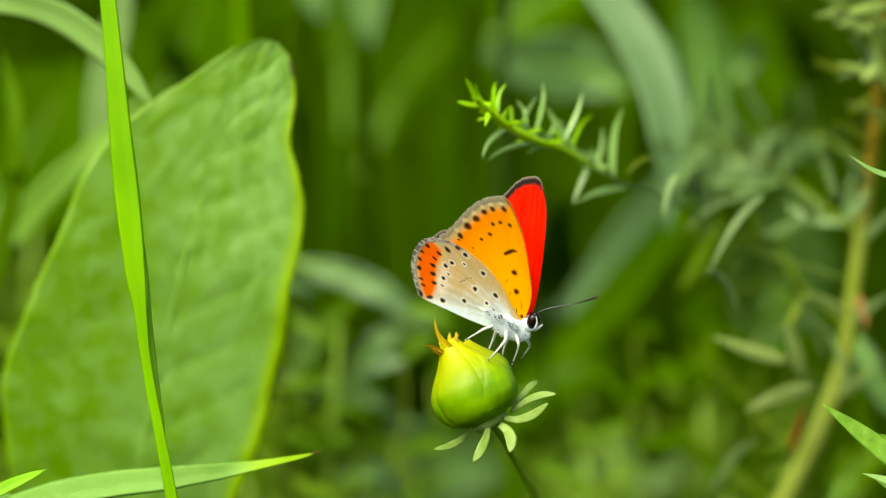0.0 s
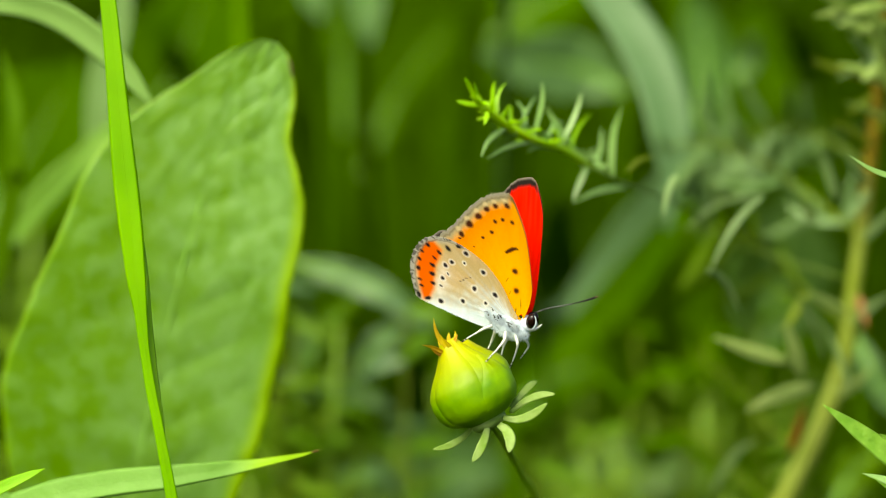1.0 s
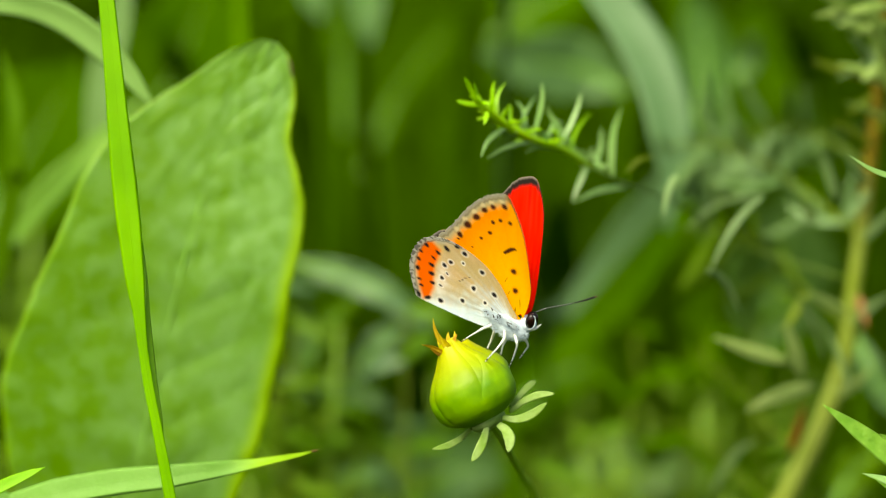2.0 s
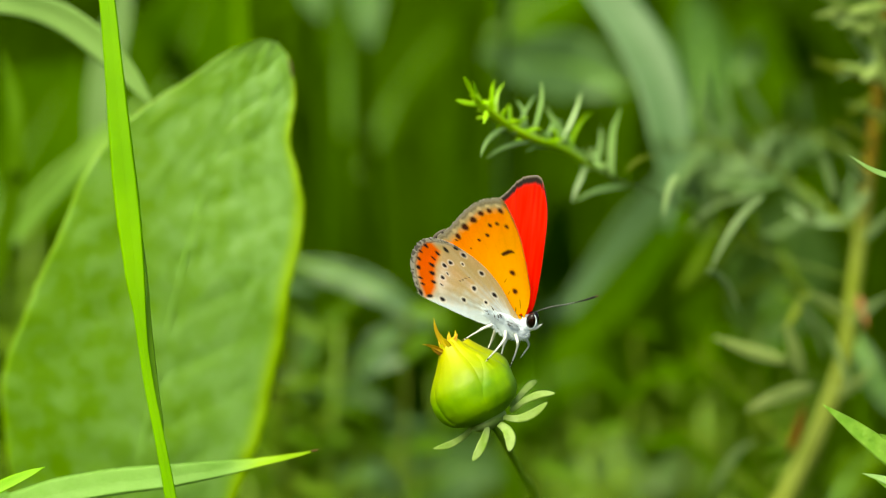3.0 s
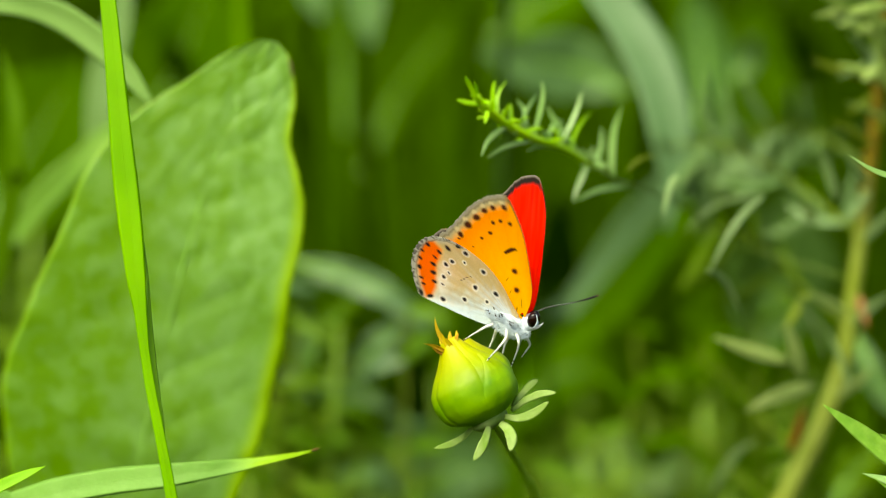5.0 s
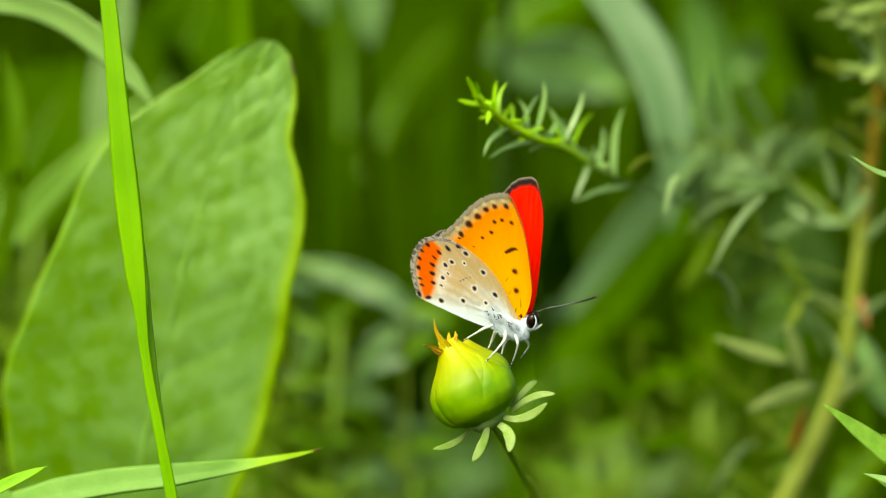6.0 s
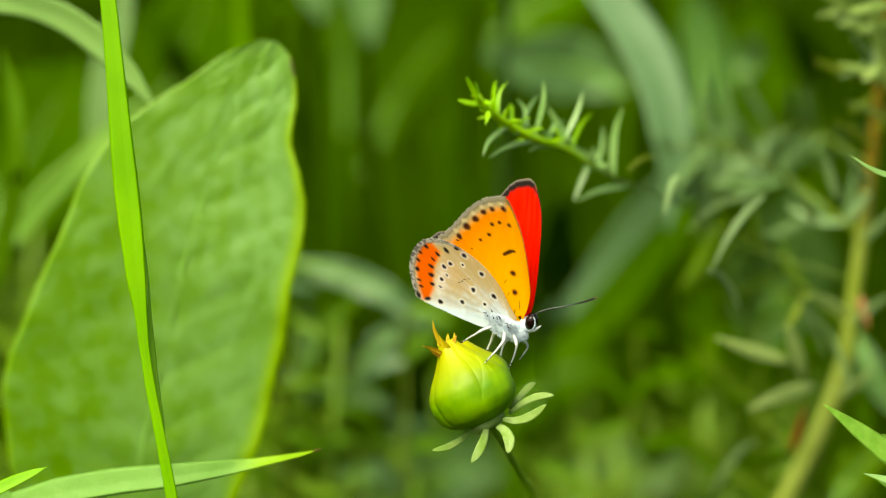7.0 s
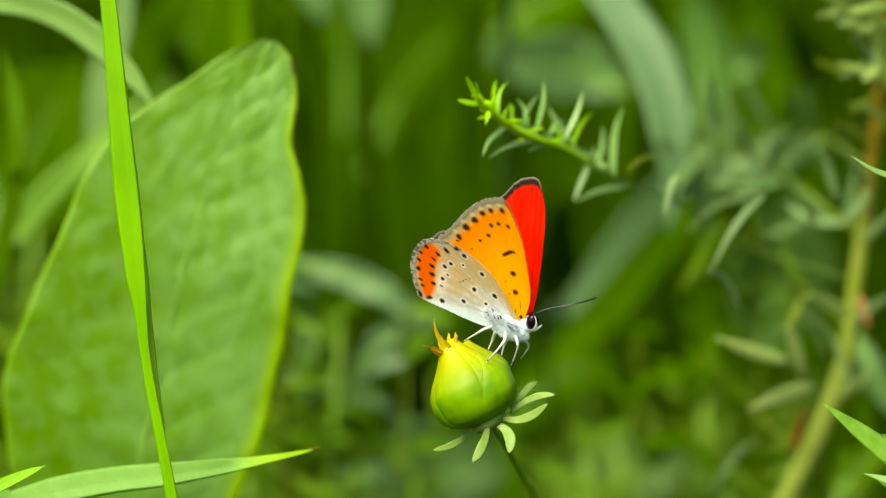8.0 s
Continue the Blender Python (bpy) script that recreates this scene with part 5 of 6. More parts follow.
def dots(col, u, v, rows, colour, ring=None, ring_size=0.22, uneven=0.05):
    for (x, y), rx, ry, turn in rows:
        c, s = math.cos(radians(turn)), math.sin(radians(turn))
        a, b = (u - x) * c + (v - y) * s, -(u - x) * s + (v - y) * c
        rx, ry = rx * 1.3, ry * 1.3
        d = np.hypot(a / rx, b / ry)
        wob = 1 + uneven * np.sin(np.arctan2(b, a) * 3 + x)
        if ring:
            col = lay(col, ring, soft((1 + ring_size / rx) * wob - d, 0.4) * 0.95)
        col = lay(col, colour, soft(wob - d, 0.35))
    return col


def wing_data(outline, hub, rows, cols, fringe, thickness, belly, seed):
    """Wing sheet as a fan of rings from its root: two close faces with rounded relief. Plane coordinates in mm."""
    o = spline(outline, cols)
    s = np.linspace(0, 1, cols)
    radial = unit(o - np.array(hub))
    ripple = np.array([noise.noise((x * 60, seed, 0.0)) for x in s]) * 0.19 + 0.035 * np.sin(s * 190 + 5 * np.sin(s * 37)) + 0.02 * np.sin(s * 310 + 1)
    o = o + radial * (ripple * np.interp(s, *np.array(fringe, float).T))[:, None]
    r = np.linspace(0.02, 1, rows) ** 0.8
    R, S = np.meshgrid(r, s, indexing="ij")
    uv = np.array(hub) + (o[None] - np.array(hub)) * R[..., None]
    u, v = uv[..., 0], uv[..., 1]
    ang = np.arctan2(v - hub[1], u - hub[0])
    veins = 0.008 * np.cos(ang * 42) * np.clip(R * 2, 0, 1)
    bow = belly * np.sin(np.clip(R, 0, 1) * math.pi * 0.9) * np.sin(S * math.pi)
    depth = veins + bow
    front = np.stack([u, depth - thickness / 2, v], -1).reshape(-1, 3)
    back = np.stack([u, depth + thickness / 2, v], -1).reshape(-1, 3)
    n = rows * cols
    idx = np.arange(n).reshape(rows, cols)
    p, q, p2, q2 = idx[:-1, :-1].ravel(), idx[1:, :-1].ravel(), idx[:-1, 1:].ravel(), idx[1:, 1:].ravel()
    faces = np.concatenate([np.stack([p, p2, q2, q], 1), np.stack([p + n, q + n, q2 + n, p2 + n], 1)]).tolist()
    e = idx[-1]
    faces += np.stack([e[:-1], e[1:], e[1:] + n, e[:-1] + n], 1).tolist()
    for e in (idx[:, 0], idx[:, -1]):
        faces += np.stack([e[:-1], e[1:], e[1:] + n, e[:-1] + n], 1).tolist()
    return np.vstack([front, back]) / 1000, faces, u, v, R, S


ORANGE, DEEP_ORANGE, TAN, BROWN = (0.97, 0.34, 0.003), (0.97, 0.19, 0.002), (0.56, 0.48, 0.28), (0.07, 0.018, 0.005)
BEIGE, PALE, SPOT, SNOW = (0.64, 0.51, 0.245), (0.70, 0.82, 0.94), (0.016, 0.012, 0.012), (0.90, 0.88, 0.80)
RED, BLACK = (0.88, 0.003, 0.0006), (0.022, 0.016, 0.013)


def forewing_under(u, v, R, S, lo, hi):
    n = np.array([noise.noise((a * 1.5, b * 1.5, 3.0)) for a, b in zip(u.ravel(), v.ravel())]).reshape(u.shape)
    outer = soft(S - lo, 0.02) * soft(hi - S, 0.02)
    col = np.broadcast_to(np.array(ORANGE), u.shape + (3,)).copy()
    col = lay(col, DEEP_ORANGE, outer * soft(R - 0.68 + 0.05 * n, 0.25))
    col = lay(col, (0.98, 0.56, 0.006), soft(0.78 - R + 0.06 * n, 0.4) * 0.9)
    col = lay(col, (0.85, 0.52, 0.12), outer * soft(R - 0.895 + 0.02 * n, 0.03))
    col = lay(col, TAN, outer * soft(R - 0.922 + 0.012 * n, 0.03))
    col = lay(col, (0.09, 0.06, 0.035), outer * soft(R - 0.957, 0.010) * soft(0.972 - R, 0.010) * 0.65)
    col = lay(col, (0.42, 0.38, 0.29), outer * soft(R - 0.975, 0.01))
    col = lay(col, (0.20, 0.14, 0.05), soft(lo - S, 0.02) * soft(R - 0.975 + 0.03 * np.clip(S * 3 - 0.6, 0, 1), 0.012))
    ang = np.arctan2(v, u)
    col = col * (1 - 0.05 * np.exp(-((ang * 6.7 - np.round(ang * 6.7)) / 0.07) ** 2) * np.clip(R * 2 - 0.3, 0, 1))[..., None]
    pale = [((-10.802, 10.800), 0.34, 0.28, 40), ((-9.644, 12.585), 0.34, 0.26, 40), ((-8.550, 14.143), 0.3, 0.24, 30), ((-7.364, 15.086), 0.3, 0.22, 10), ((-5.894, 15.884), 0.3, 0.2, 0),
            ((-11.745, 8.729), 0.32, 0.28, 45)]
    col = dots(col, u, v, pale, (0.80, 0.66, 0.36))
    dark = [((-10.243, 10.125), 0.46, 0.42, 0), ((-9.170, 11.873), 0.44, 0.36, 30), ((-8.174, 13.481), 0.36, 0.3, 20), ((-7.002, 14.513), 0.32, 0.28, -20), ((-5.354, 15.306), 0.38, 0.28, -30),
            ((-11.099, 8.092), 0.38, 0.3, -40), ((-11.255, 7.347), 0.2, 0.1, 0)]
    col = dots(col, u, v, dark, BROWN)
    mid = [((-6.616, 12.169), 0.27, 0.21, -20), ((-5.584, 12.951), 0.24, 0.21, 0), ((-4.111, 13.197), 0.27, 0.21, -20), ((-6.773, 10.395), 0.26, 0.2, 0), ((-7.894, 8.993), 0.21, 0.16, 0),
           ((-2.212, 6.176), 0.33, 0.28, 0), ((-1.386, 3.419), 0.29, 0.30, -30), ((-8.937, 7.052), 0.12, 0.08, 0)]
    col = dots(col, u, v, mid, BROWN, (0.97, 0.40, 0.012), 0.2)
    dash = [((-4.025, 8.425), 0.22, 0.17, 10), ((-3.723, 8.764), 0.30, 0.2, 22), ((-3.422, 9.102), 0.32, 0.2, 22), ((-3.114, 9.396), 0.30, 0.17, 5), ((-2.702, 9.599), 0.26, 0.12, -12)]
    root = [((-1.354, 0.039), 0.07, 0.32, 20), ((-0.802, 0.516), 0.05, 0.3, 5)]
    col = dots(col, u, v, [((-0.291, 1.748), 0.05, 0.55, 14), ((-3.080, 4.398), 0.05, 0.35, -20), ((-2.253, 2.691), 0.04, 0.3, -15)], (0.35, 0.17, 0.02), uneven=0.0)
    return dots(col, u, v, dash + root, BROWN, uneven=0.0)


def hindwing_under(u, v, R, S):
    n = np.array([noise.noise((a * 1.2, b * 1.2, 7.0)) for a, b in zip(u.ravel(), v.ravel())]).reshape(u.shape)
    col = np.broadcast_to(np.array(BEIGE), u.shape + (3,)).copy()
    # pale bluish root and inner edge
    col = lay(col, PALE, soft(S - 0.675 + 0.05 * n, 0.12))
    col = lay(col, PALE, soft(0.30 + 0.28 * np.clip((S - 0.55) * 3, 0, 1) + 0.12 * n + 0.05 * np.sin(S * 70) - R, 0.22) * 0.95)
    inner = np.exp(-((u - (-12.593, -0.371)[0]) / 1.1) ** 2 - ((v - (-12.593, -0.371)[1]) / 2.6) ** 2)
    col = lay(col, SNOW, np.clip(inner * (0.75 + 0.5 * n), 0, 1))
    ang = np.arctan2(v + 1.432, u + 0.809)
    vein = np.exp(-((ang * 5.1 - np.round(ang * 5.1)) / 0.045) ** 2) * np.clip(R * 2 - 0.3, 0, 1)
    col = lay(col, (0.40, 0.31, 0.17), vein * 0.13 * soft(0.66 - S, 0.1))
    streak = np.array([noise.noise((a * 13, r * 3.5, 4.0)) for a, r in zip(ang.ravel(), R.ravel())]).reshape(u.shape)
    col = lay(col, (0.88, 0.92, 0.94), soft(streak - 0.12, 0.3) * soft(0.62 - R, 0.5) * 0.3)
    col = lay(col, (0.26, 0.27, 0.28), soft(-streak - 0.25, 0.2) * soft(0.34 - R, 0.2) * 0.35)
    edge = soft(S - 0.30, 0.05) * soft(0.70 - S, 0.03)
    col = lay(col, (0.60, 0.55, 0.45), edge * soft(R - 0.92, 0.03))
    band = signed_inside(u, v, [(-16.080, 4.983), (-14.840, 5.303), (-13.425, 4.458), (-13.575, 3.031), (-13.896, 1.513), (-13.706, -0.343), (-13.457, -1.983), (-13.781, -3.525), (-14.706, -4.191), (-15.587, -2.662), (-16.206, -1.006), (-16.736, 0.686), (-16.686, 2.850)])
    col = lay(col, (0.93, 0.48, 0.04), soft(band + 0.15, 0.5) * 0.8)
    col = lay(col, (0.95, 0.16, 0.003), soft(band - 0.05, 0.3))
    rim = soft(S - 0.24, 0.02) * soft(0.72 - S, 0.02)
    col = lay(col, (0.10, 0.08, 0.06), rim * soft(R - 0.948, 0.008) * soft(0.960 - R, 0.008) * 0.75)
    col = lay(col, (0.52, 0.50, 0.44), rim * soft(R - 0.962, 0.01))
    col = lay(col, (0.10, 0.09, 0.08), rim * soft(R - 0.962, 0.01) * soft(np.sin(S * 150 + 6 * n) - 0.1, 0.5) * 0.85)
    dark = [((-13.712, 3.930), 0.36, 0.18, -25), ((-14.273, 2.782), 0.34, 0.12, -25), ((-14.367, 1.571), 0.38, 0.2, -15), ((-14.161, 0.212), 0.36, 0.24, 0), ((-13.768, -1.157), 0.32, 0.2, 0),
            ((-15.615, 4.344), 0.3, 0.2, -20), ((-16.341, 3.020), 0.26, 0.14, -20), ((-16.511, 1.674), 0.3, 0.18, -25), ((-16.382, 0.178), 0.3, 0.26, -30), ((-15.865, -1.424), 0.3, 0.14, 0),
            ((-15.368, -2.256), 0.3, 0.14, 0), ((-14.027, -3.749), 0.42, 0.22, 30), ((-15.510, -3.807), 0.42, 0.24, -50), ((-12.530, 5.188), 0.42, 0.24, -30), ((-11.045, 6.207), 0.34, 0.18, 0)]
    col = dots(col, u, v, dark, SPOT)
    rings = [((-9.694, 5.722), 0.33, 0.27, -10), ((-6.615, 4.078), 0.30, 0.27, 0), ((-7.472, 0.936), 0.27, 0.30, 0), ((-4.201, 1.519), 0.36, 0.26, -20), ((-5.337, -0.421), 0.2, 0.2, 0),
             ((-8.780, -1.778), 0.28, 0.24, -20), ((-12.045, -3.336), 0.34, 0.28, 0), ((-11.601, 3.333), 0.27, 0.23, 0), ((-12.469, 2.417), 0.30, 0.24, -30), ((-12.505, 0.259), 0.26, 0.22, -30),
             ((-9.707, 4.080), 0.17, 0.14, -40), ((-12.495, -1.007), 0.24, 0.11, -15), ((-11.833, 1.277), 0.2, 0.11, -40)]
    col = dots(col, u, v, rings, SPOT, (0.93, 0.92, 0.86), 0.20)
    marks = [((-9.776, 1.043), 0.14, 0.07, 20), ((-9.380, 1.436), 0.14, 0.08, 30), ((-8.999, 1.918), 0.2, 0.05, 20), ((-8.421, 2.305), 0.16, 0.05, 0)]
    return dots(col, u, v, marks, (0.16, 0.11, 0.07))


def upper_side(u, v, R, S, lo, hi, margin, ground=RED):
    n = np.array([noise.noise((a * 2, b * 2, 9.0)) for a, b in zip(u.ravel() * 1.3 + v.ravel() * 0.35, v.ravel() * 0.10)]).reshape(u.shape)
    outer = soft(S - lo, 0.02) * soft(hi - S, 0.02)
    col = np.broadcast_to(np.array(ground), u.shape + (3,)).copy()
    ang = np.arctan2(v, u)
    vein = np.exp(-((ang * 5.3 - np.round(ang * 5.3)) / 0.035) ** 2) * np.clip(R * 2 - 0.5, 0, 1)
    col = lay(col, np.array(ground) * 0.55, vein * 0.55)
    col = lay(col, np.array(ground) + (0.03, 0.045, 0.015), soft(n - 0.1, 0.5) * 0.3)
    col = lay(col, BLACK, outer * soft(R - margin + 0.01 * n, 0.015))
    col = lay(col, BLACK, soft(lo - S, 0.01) * soft(R - 0.975, 0.01))
    return lay(col, (0.20, 0.18, 0.15), outer * soft(R - 0.986, 0.006))


ROLL, PITCH, YAW = 10.0, 20.0, -26.0
BODY = np.array((0.01099, -0.00333, 0.39070))
TURN = np.array(Euler((radians(ROLL), radians(PITCH), radians(YAW))).to_matrix())


def wing_pose(side, spread):
    """Wing in the butterfly's space: hinged along the body, opened by spread degrees from upright."""
    h = TURN @ np.array((0.0, 0.0012 * side, 0.001))
    return pose(h[0], h[1], h[2], ROLL - side * spread, PITCH, YAW)


def build_wing(name, parent, side, outline, hub, rows, cols, fringe, paint_under, paint_upper, offset, belly, label):
    verts, faces, u, v, R, S = wing_data(outline, hub, rows, cols, fringe, 0.05, belly * -side, 3.0 + side)
    verts[:, 1] += offset / 1000
    under, upper = paint_under(u, v, R, S).reshape(-1, 3), paint_upper(u, v, R, S).reshape(-1, 3)
    # the right wings show their underside on the -y face, the left wings on +y
    cols_ = np.vstack([under, upper]) if side < 0 else np.vstack([upper, under])
    ob = new(name, mesh_of(name, verts, faces, WING, None, np.clip(cols_, 0, 1)))
    ob.parent = parent
    ob.matrix_basis = wing_pose(side, 11)
    return tagged(ob, label)


def build_butterfly():
    ob = thing("butterfly", tuple(BODY), "orange copper butterfly with spotted pale hindwings on a bud", "butterfly")
    fringe = [(0, 0), (0.30, 0.1), (0.36, 1), (0.75, 1), (0.85, 0.2), (1, 0)]
    fore = [(0.708, 0.119), (1.030, 2.420), (0.894, 4.762), (0.236, 7.017), (-0.672, 9.702), (-1.768, 12.463), (-3.139, 14.790), (-4.403, 16.506), (-5.409, 17.229), (-6.999, 16.656), (-8.581, 15.435),
            (-9.868, 13.978), (-11.150, 11.858), (-12.319, 9.496), (-13.397, 7.638), (-14.197, 6.291), (-12.745, 4.600), (-8.235, 2.103), (-3.296, -0.268), (-0.475, -0.878)]
    hind = [(-0.131, -0.106), (-1.544, 1.313), (-3.226, 3.270), (-5.502, 5.019), (-7.744, 6.015), (-10.102, 6.575), (-11.946, 6.722), (-13.740, 6.513), (-15.133, 6.024), (-16.292, 5.168), (-17.191, 3.763),
            (-17.669, 1.976), (-17.689, 0.212), (-17.275, -1.344), (-16.584, -2.867), (-15.730, -4.215), (-13.930, -4.392), (-11.145, -4.361), (-7.465, -4.259), (-4.576, -3.959), (-1.963, -3.204), (-0.687, -2.153)]
    far_fore = [(0.409, -0.658), (0.614, 0.716), (0.387, 2.748), (-0.197, 5.722), (-0.966, 8.944), (-1.700, 11.834), (-2.500, 14.183), (-3.575, 16.076), (-4.745, 17.509), (-5.788, 17.656), (-6.976, 16.988),
                (-7.953, 15.988), (-8.483, 14.754), (-9.223, 13.343), (-10.614, 11.228), (-12.054, 8.232), (-13.107, 5.386), (-10.952, 3.323), (-6.278, 0.656), (-1.488, -1.162)]
    far_hind = [(-1.014, -0.009), (-3.262, 1.133), (-6.322, 3.206), (-9.647, 4.747), (-12.710, 5.558), (-14.922, 5.545), (-16.200, 4.994), (-17.018, 3.696), (-16.810, 1.633), (-15.819, -0.526), (-14.187, -2.404), (-11.204, -3.421),
                (-6.523, -3.583), (-2.604, -3.036)]
    flat_orange = lambda u, v, R, S: np.broadcast_to(np.array(ORANGE), u.shape + (3,)).copy()
    near_f = build_wing("forewing", ob, -1, fore, (0.438, -0.409), 190, 400, fringe, lambda u, v, R, S: forewing_under(u, v, R, S, 0.42, 0.80),
                        lambda u, v, R, S: upper_side(u, v, R, S, 0.42, 0.80, 0.93, (0.95, 0.42, 0.03)), 0.0, 0.25, "orange forewing underside with black spots")
    near_h = build_wing("hindwing", ob, -1, hind, (-0.809, -1.432), 190, 420, fringe, hindwing_under,
                        lambda u, v, R, S: upper_side(u, v, R, S, 0.3, 0.72, 0.96, (0.80, 0.70, 0.52)), -0.35, 0.3, "pale spotted hindwing with an orange band")
    far_f = build_wing("forewing", ob, 1, far_fore, (-0.156, -1.081), 110, 220, fringe, flat_orange,
                       lambda u, v, R, S: upper_side(u, v, R, S, 0.40, 0.84, 0.940), 0.0, 0.1, "glowing red forewing upper side with black margin")
    far_h = build_wing("hindwing", ob, 1, far_hind, (-1.990, -2.245), 50, 90, fringe, flat_orange,
                       lambda u, v, R, S: upper_side(u, v, R, S, 0.25, 0.80, 0.9), 0.35, 0.1, "red hindwing upper side with dark margin")

    # body
    part("thorax", ball_data((0.00944, -0.00345, 0.38986), (0.0026, 0.0014, 0.0015), TURN, 14, 20), WHITE_FUR, ob)
    part("abdomen", ball_data(BODY + TURN @ np.array((-0.0068, 0.0, 0.0)), (0.0052, 0.0008, 0.0010), TURN, 16, 18), WHITE_FUR, ob, "pale slender abdomen between the wings")
    head = part("head", ball_data((0.01181, -0.00419, 0.39030), (0.0012, 0.0012, 0.0012), TURN, 12, 16), WHITE_FUR, ob)
    eye_at = np.array((0.01216, -0.00533, 0.39080))
    part("eye", ball_data(eye_at, (0.00076, 0.0007, 0.00112), TURN, 14, 20), EYEBALL, head, "glossy dark brown compound eye")
    part("eye", ball_data(np.array((0.01238, -0.00334, 0.39062)), (0.00095, 0.0007, 0.00128), TURN, 14, 20), EYEBALL, head, "glossy dark brown compound eye")
    a = np.linspace(-1.5, 1.2, 30)
    ring = [tuple(eye_at + TURN @ np.array((0.00080 * math.cos(t), -0.00022, 0.00116 * math.sin(t)))) for t in a]
    part("eye_rim", sweep_data(ring, [(0, 0.00003), (0.5, 0.00009), (1, 0.00003)], [(0, 0.00003), (0.5, 0.00009), (1, 0.00003)], (0, -1, 0), 40, True, across=6), HAIR, head, "white scaly eye rim")
    for palp in ([(0.01187, -0.00508, 0.38974), (0.01256, -0.00509, 0.38967), (0.01318, -0.00504, 0.38997), (0.01364, -0.00499, 0.39035)], [(0.01191, -0.00370, 0.38951), (0.01261, -0.00371, 0.38943), (0.01322, -0.00366, 0.38974), (0.01369, -0.00361, 0.39012)]):
        part("palp", sweep_data(palp, [(0, 0.0003), (0.6, 0.0002), (1, 0.00003)], [(0, 0.0003), (0.6, 0.0002), (1, 0.00003)], (0, -1, 0), 12, True, across=8), LEG, head)
    for points in ([(0.01266, -0.00418, 0.39178), (0.01449, -0.00449, 0.39246), (0.01700, -0.00522, 0.39304), (0.01927, -0.00593, 0.39370), (0.02114, -0.00664, 0.39443)], [(0.01269, -0.00320, 0.39162), (0.01458, -0.00212, 0.39207), (0.01722, -0.00048, 0.39228), (0.01960, 0.00058, 0.39266), (0.02161, 0.00166, 0.39312)]):
        path = spline(points, 25)
        ant = part("antenna", sweep_data(path[:24], [(0, 0.00006), (0.68, 0.000065), (0.85, 0.00012), (1, 0.00014)], [(0, 0.00006), (0.68, 0.000065), (0.85, 0.00012), (1, 0.00014)],
                                         (0, -1, 0), 40, True, across=8), DARK, ob, "thin black antenna ringed with white")
        part("club_tip", sweep_data(path[23:], [(0, 0.00014), (0.6, 0.00011), (1, 0.00003)], [(0, 0.00014), (0.6, 0.00011), (1, 0.00003)], (0, -1, 0), 8, True, across=8), RUST, ant)
        for i in range(1, 15):
            q, t = path[i], path[i + 1] - path[i]
            part("white_ring", sweep_data([q, q + t * 0.09, q + t * 0.19], [(0, 0.000068), (1, 0.000068)], [(0, 0.000068), (1, 0.000068)], (0, -1, 0), 3, True, across=8), RING, ant)
    legs = ([(0.00679, -0.00443, 0.39002), (0.00570, -0.00488, 0.38971), (0.00478, -0.00476, 0.38914), (0.00371, -0.00356, 0.38831), (0.00272, -0.00276, 0.38752)], [(0.00864, -0.00475, 0.38922), (0.00846, -0.00608, 0.38835), (0.00752, -0.00684, 0.38724), (0.00661, -0.00659, 0.38618), (0.00570, -0.00556, 0.38490)],
            [(0.00988, -0.00457, 0.38903), (0.01023, -0.00591, 0.38809), (0.01024, -0.00584, 0.38722), (0.00982, -0.00426, 0.38553), (0.00932, -0.00281, 0.38393)], [(0.01068, -0.00358, 0.38886), (0.01154, -0.00323, 0.38778), (0.01187, -0.00285, 0.38693), (0.01142, -0.00246, 0.38607), (0.01081, -0.00209, 0.38513)],
            [(0.00729, -0.00256, 0.38900), (0.00701, -0.00121, 0.38782), (0.00671, -0.00082, 0.38696), (0.00648, -0.00049, 0.38643), (0.00617, -0.00052, 0.38549)], [(0.00939, -0.00256, 0.38900), (0.00896, -0.00093, 0.38762), (0.00850, -0.00067, 0.38662), (0.00827, -0.00060, 0.38566), (0.00804, -0.00063, 0.38471)])
    for k, path in enumerate(legs):
        leg = part("leg", sweep_data(path, [(0, 0.00024), (0.3, 0.00019), (0.5, 0.00013), (0.8, 0.00010), (1, 0.00006)], [(0, 0.00024), (0.3, 0.00019), (0.5, 0.00013), (0.8, 0.00010), (1, 0.00006)],
                                     (0, -1, 0), 24, True, across=8), LEG, ob, "thin white scaly leg")
        c = spline(path, 25)
        for i in ((17, 20, 22, 23) if k < 2 else (20, 22)):
            part("dark_band", sweep_data([c[i], c[i] * 0.5 + c[i + 1] * 0.5, c[i + 1]], [(0, 0.00011), (1, 0.00010)], [(0, 0.00011), (1, 0.00010)], (0, -1, 0), 4, True, across=8),
                 DARK, leg)
    # fine fur on the thorax, the longest hairs reaching over the wing roots
    rng = random.Random(2)

    def hair(root, out, n, w):
        return sweep_data([root, root + out * n * 0.55, root + out * n + np.array((0, 0, -0.12 * n))], [(0, w), (1, 0.2 * w)], [(0, w), (1, 0.2 * w)], (0.3, -1, 0.1), 4, True, across=3)

    hairs = []
    for _ in range(1900):
        q = unit(np.array([rng.gauss(0, 1), -abs(rng.gauss(0, 1)) * 0.9 + 0.2, rng.gauss(-0.1, 0.9)]))
        root = np.array((0.00928, -0.00345, 0.38986)) + TURN @ (q * (0.0030, 0.00145, 0.0015))
        out = TURN @ unit(0.7 * q + np.array((rng.gauss(-0.8, 0.4), rng.gauss(-0.1, 0.25), rng.gauss(-0.35, 0.4))))
        hairs.append(hair(root, out, rng.uniform(0.0002, 0.0006), 0.000022))
    tuft = []
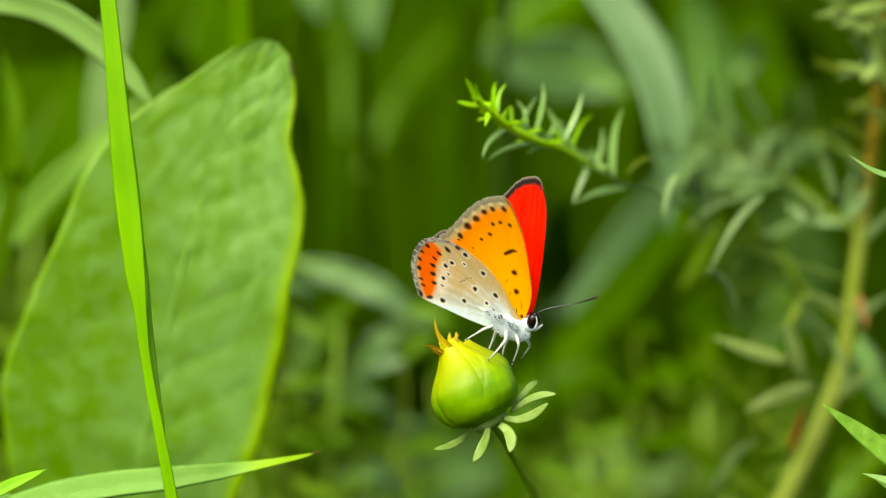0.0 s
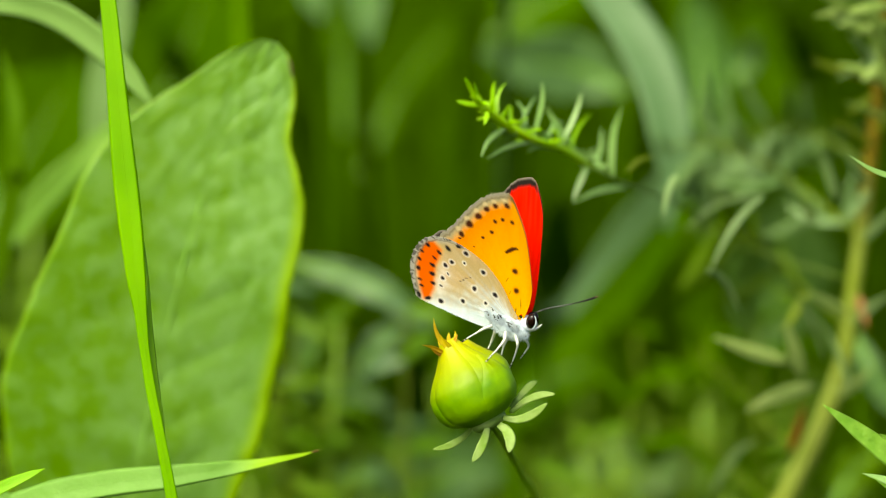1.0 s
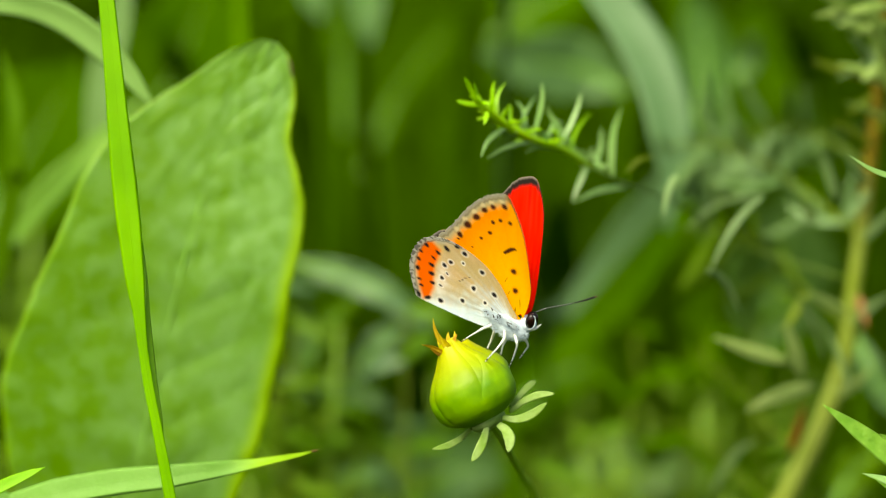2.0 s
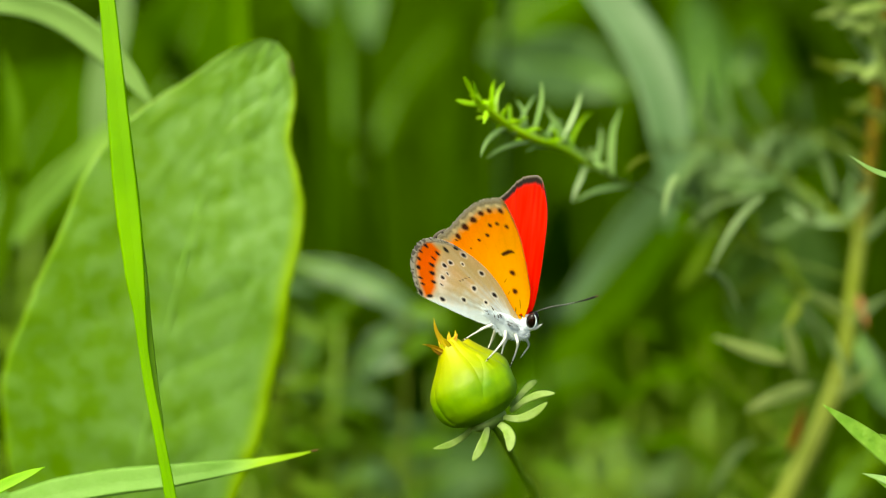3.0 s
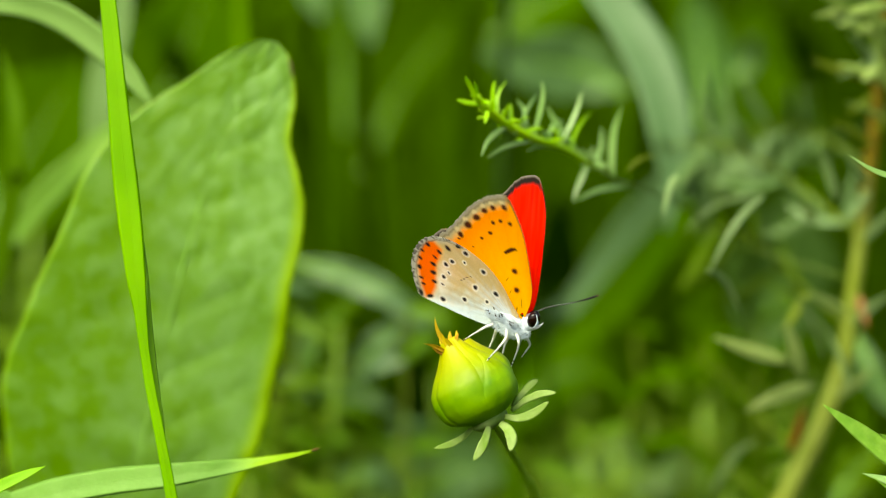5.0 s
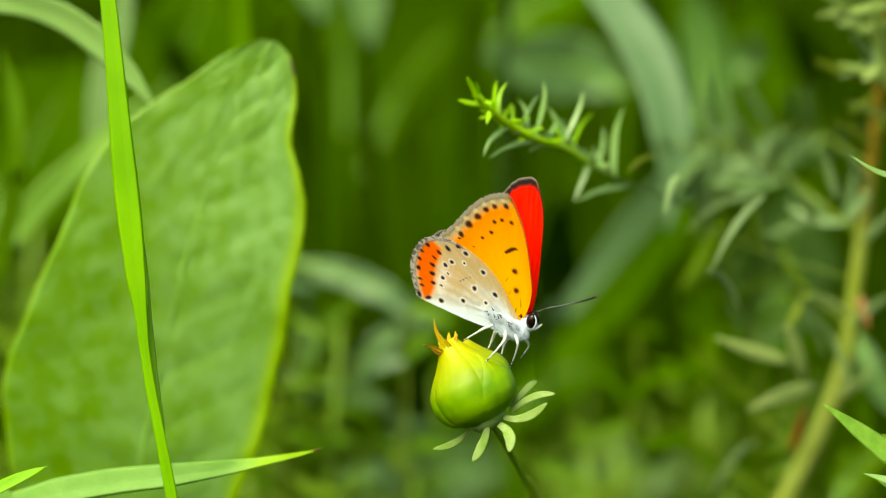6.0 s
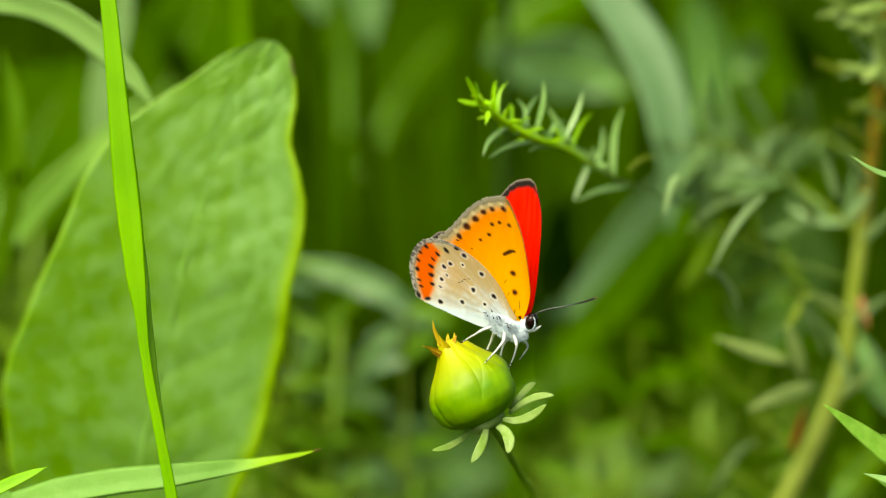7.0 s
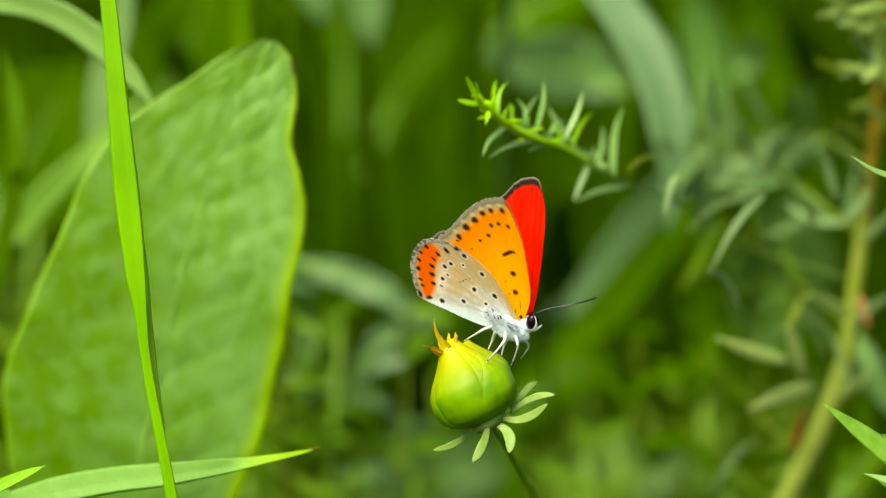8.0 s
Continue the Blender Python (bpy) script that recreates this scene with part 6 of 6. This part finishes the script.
    for _ in range(420):
        root = np.array((0.00927, -0.00399, 0.39026)) + TURN @ np.array((rng.uniform(-0.0034, 0.0018), rng.uniform(-0.0011, -0.0006), rng.uniform(-0.0004, 0.0007)))
        out = TURN @ unit(np.array((rng.gauss(-0.75, 0.35), -0.22, rng.uniform(0.15, 1.0))))
        tuft.append(hair(root, out, rng.uniform(0.0008, 0.0022), 0.000018))
    marks = []
    for _ in range(5):
        q = unit(np.array([rng.uniform(-1, 1), -1.0, rng.uniform(-0.5, 0.9)]))
        root = np.array((0.00928, -0.00345, 0.38986)) + TURN @ (q * (0.0032, 0.0019, 0.0018))
        marks.append(hair(root, TURN @ unit(np.array((rng.gauss(-0.8, 0.4), -0.2, rng.gauss(0.2, 0.5)))), rng.uniform(0.0003, 0.0007), 0.000055))
    for _ in range(11):
        root = np.array((0.00927, -0.00399, 0.39026)) + TURN @ np.array((rng.uniform(-0.0036, 0.0014), rng.uniform(-0.0019, -0.0015), rng.gauss(0.0010, 0.0003)))
        marks.append(hair(root, TURN @ unit(np.array((rng.gauss(-0.3, 0.6), -0.15, rng.gauss(0.5, 0.5)))), rng.uniform(0.0003, 0.0007), 0.00012))
    part("fur", joined(hairs[:1860] + tuft), HAIR, ob, "fine tufted white fur")
    part("dark_fur", joined(hairs[1860:] + marks), GREY_FUR, ob, "sparse dark hairs")
    return ob, near_f, near_h, far_f, far_h


butterfly, near_fore, near_hind, far_fore_wing, far_hind_wing = build_butterfly()


# ---- what moves ----
def sway(ob, rows, lean=0.0):
    """rows: seconds, sideways mm, upward mm; lean: degrees per sideways mm."""
    x, y, z = ob.location
    walk(ob, [(t, pose(x + a / 1000 * (0 if lean else 1), y, z + b / 1000, 0, lean * a, 0)) for t, a, b in rows])


def motions():
    bud_rows = [(0, 0, 0), (0.5, -0.02, 0), (1.0, -0.12, 0), (1.5, -0.24, 0.02), (2.2, -0.19, 0.05), (3.0, -0.10, 0.10), (3.5, 0.0, 0.12), (4.0, 0.02, 0.22), (4.5, 0.12, 0.24),
                (5.2, -0.05, 0.15), (6.0, -0.26, 0.04), (6.5, -0.37, 0.02), (7.0, -0.41, -0.15), (7.5, -0.27, -0.06), (8.0, -0.26, -0.08)]
    sway(flower, bud_rows)
    sway(butterfly, bud_rows)
    right = [(0, 11.0), (0.5, 8.6), (1.0, 7.0), (1.5, 6.7), (2.2, 10.2), (2.8, 13.5), (3.0, 13.8), (3.5, 11.9), (4.0, 12.1), (4.5, 12.5), (5.2, 10.2), (6.0, 8.0), (6.5, 8.6),
             (7.0, 9.6), (7.5, 10.2), (8.0, 12.1)]
    left = [(0, 11.0), (0.5, 8.3), (1.0, 6.9), (1.5, 7.2), (2.2, 10.2), (2.8, 13.1), (3.0, 13.3), (3.5, 11.4), (4.0, 11.2), (4.5, 10.6), (5.2, 9.0), (6.0, 7.4), (6.5, 6.7),
            (7.0, 6.4), (7.5, 8.5), (8.0, 10.3)]
    for wing, side, spread in ((near_fore, -1, right), (near_hind, -1, right), (far_fore_wing, 1, left), (far_hind_wing, 1, left)):
        walk(wing, [(t, wing_pose(side, s)) for t, s in spread])
    twig_rows = [(0, 0, 0), (0.5, 0, -0.05), (1.0, -0.12, 0.08), (1.5, -0.15, 0.08), (3.0, -0.22, 0.2), (3.5, -0.32, 0.25), (4.0, -0.3, 0.25), (4.5, -0.22, 0.25),
                 (6.0, 0.0, 0.2), (6.5, -0.1, 0.2), (8.0, -0.1, 0.2)]
    sway(front_twig, twig_rows)
    sway(low_blade, [(0, 0, 0), (0.5, 0, 0), (1.0, -0.08, 0.2), (1.5, -0.2, 0.25), (3.0, -0.2, 0.3), (4.0, -0.1, 0.32), (4.5, -0.15, 0.42), (6.0, 0.0, 0.42), (7.0, -0.05, 0.35),
                     (8.0, -0.15, 0.6)])
    sway(tip_blade, [(0, 0, 0), (0.5, -0.1, 0), (1.5, -0.22, 0.25), (3.0, -0.22, 0.3), (4.5, -0.22, 0.42), (6.0, -0.1, 0.42), (7.0, -0.1, 0.3), (8.0, -0.3, 0.5)])
    sway(near_blade, [(0, 0, 0), (1.0, 0, 0), (1.5, -0.2, 0), (3.0, -0.12, 0), (3.5, 0, 0), (4.0, -0.1, 0), (4.5, 0.0, 0), (6.0, -0.15, 0), (8.0, -0.15, 0)])


motions()
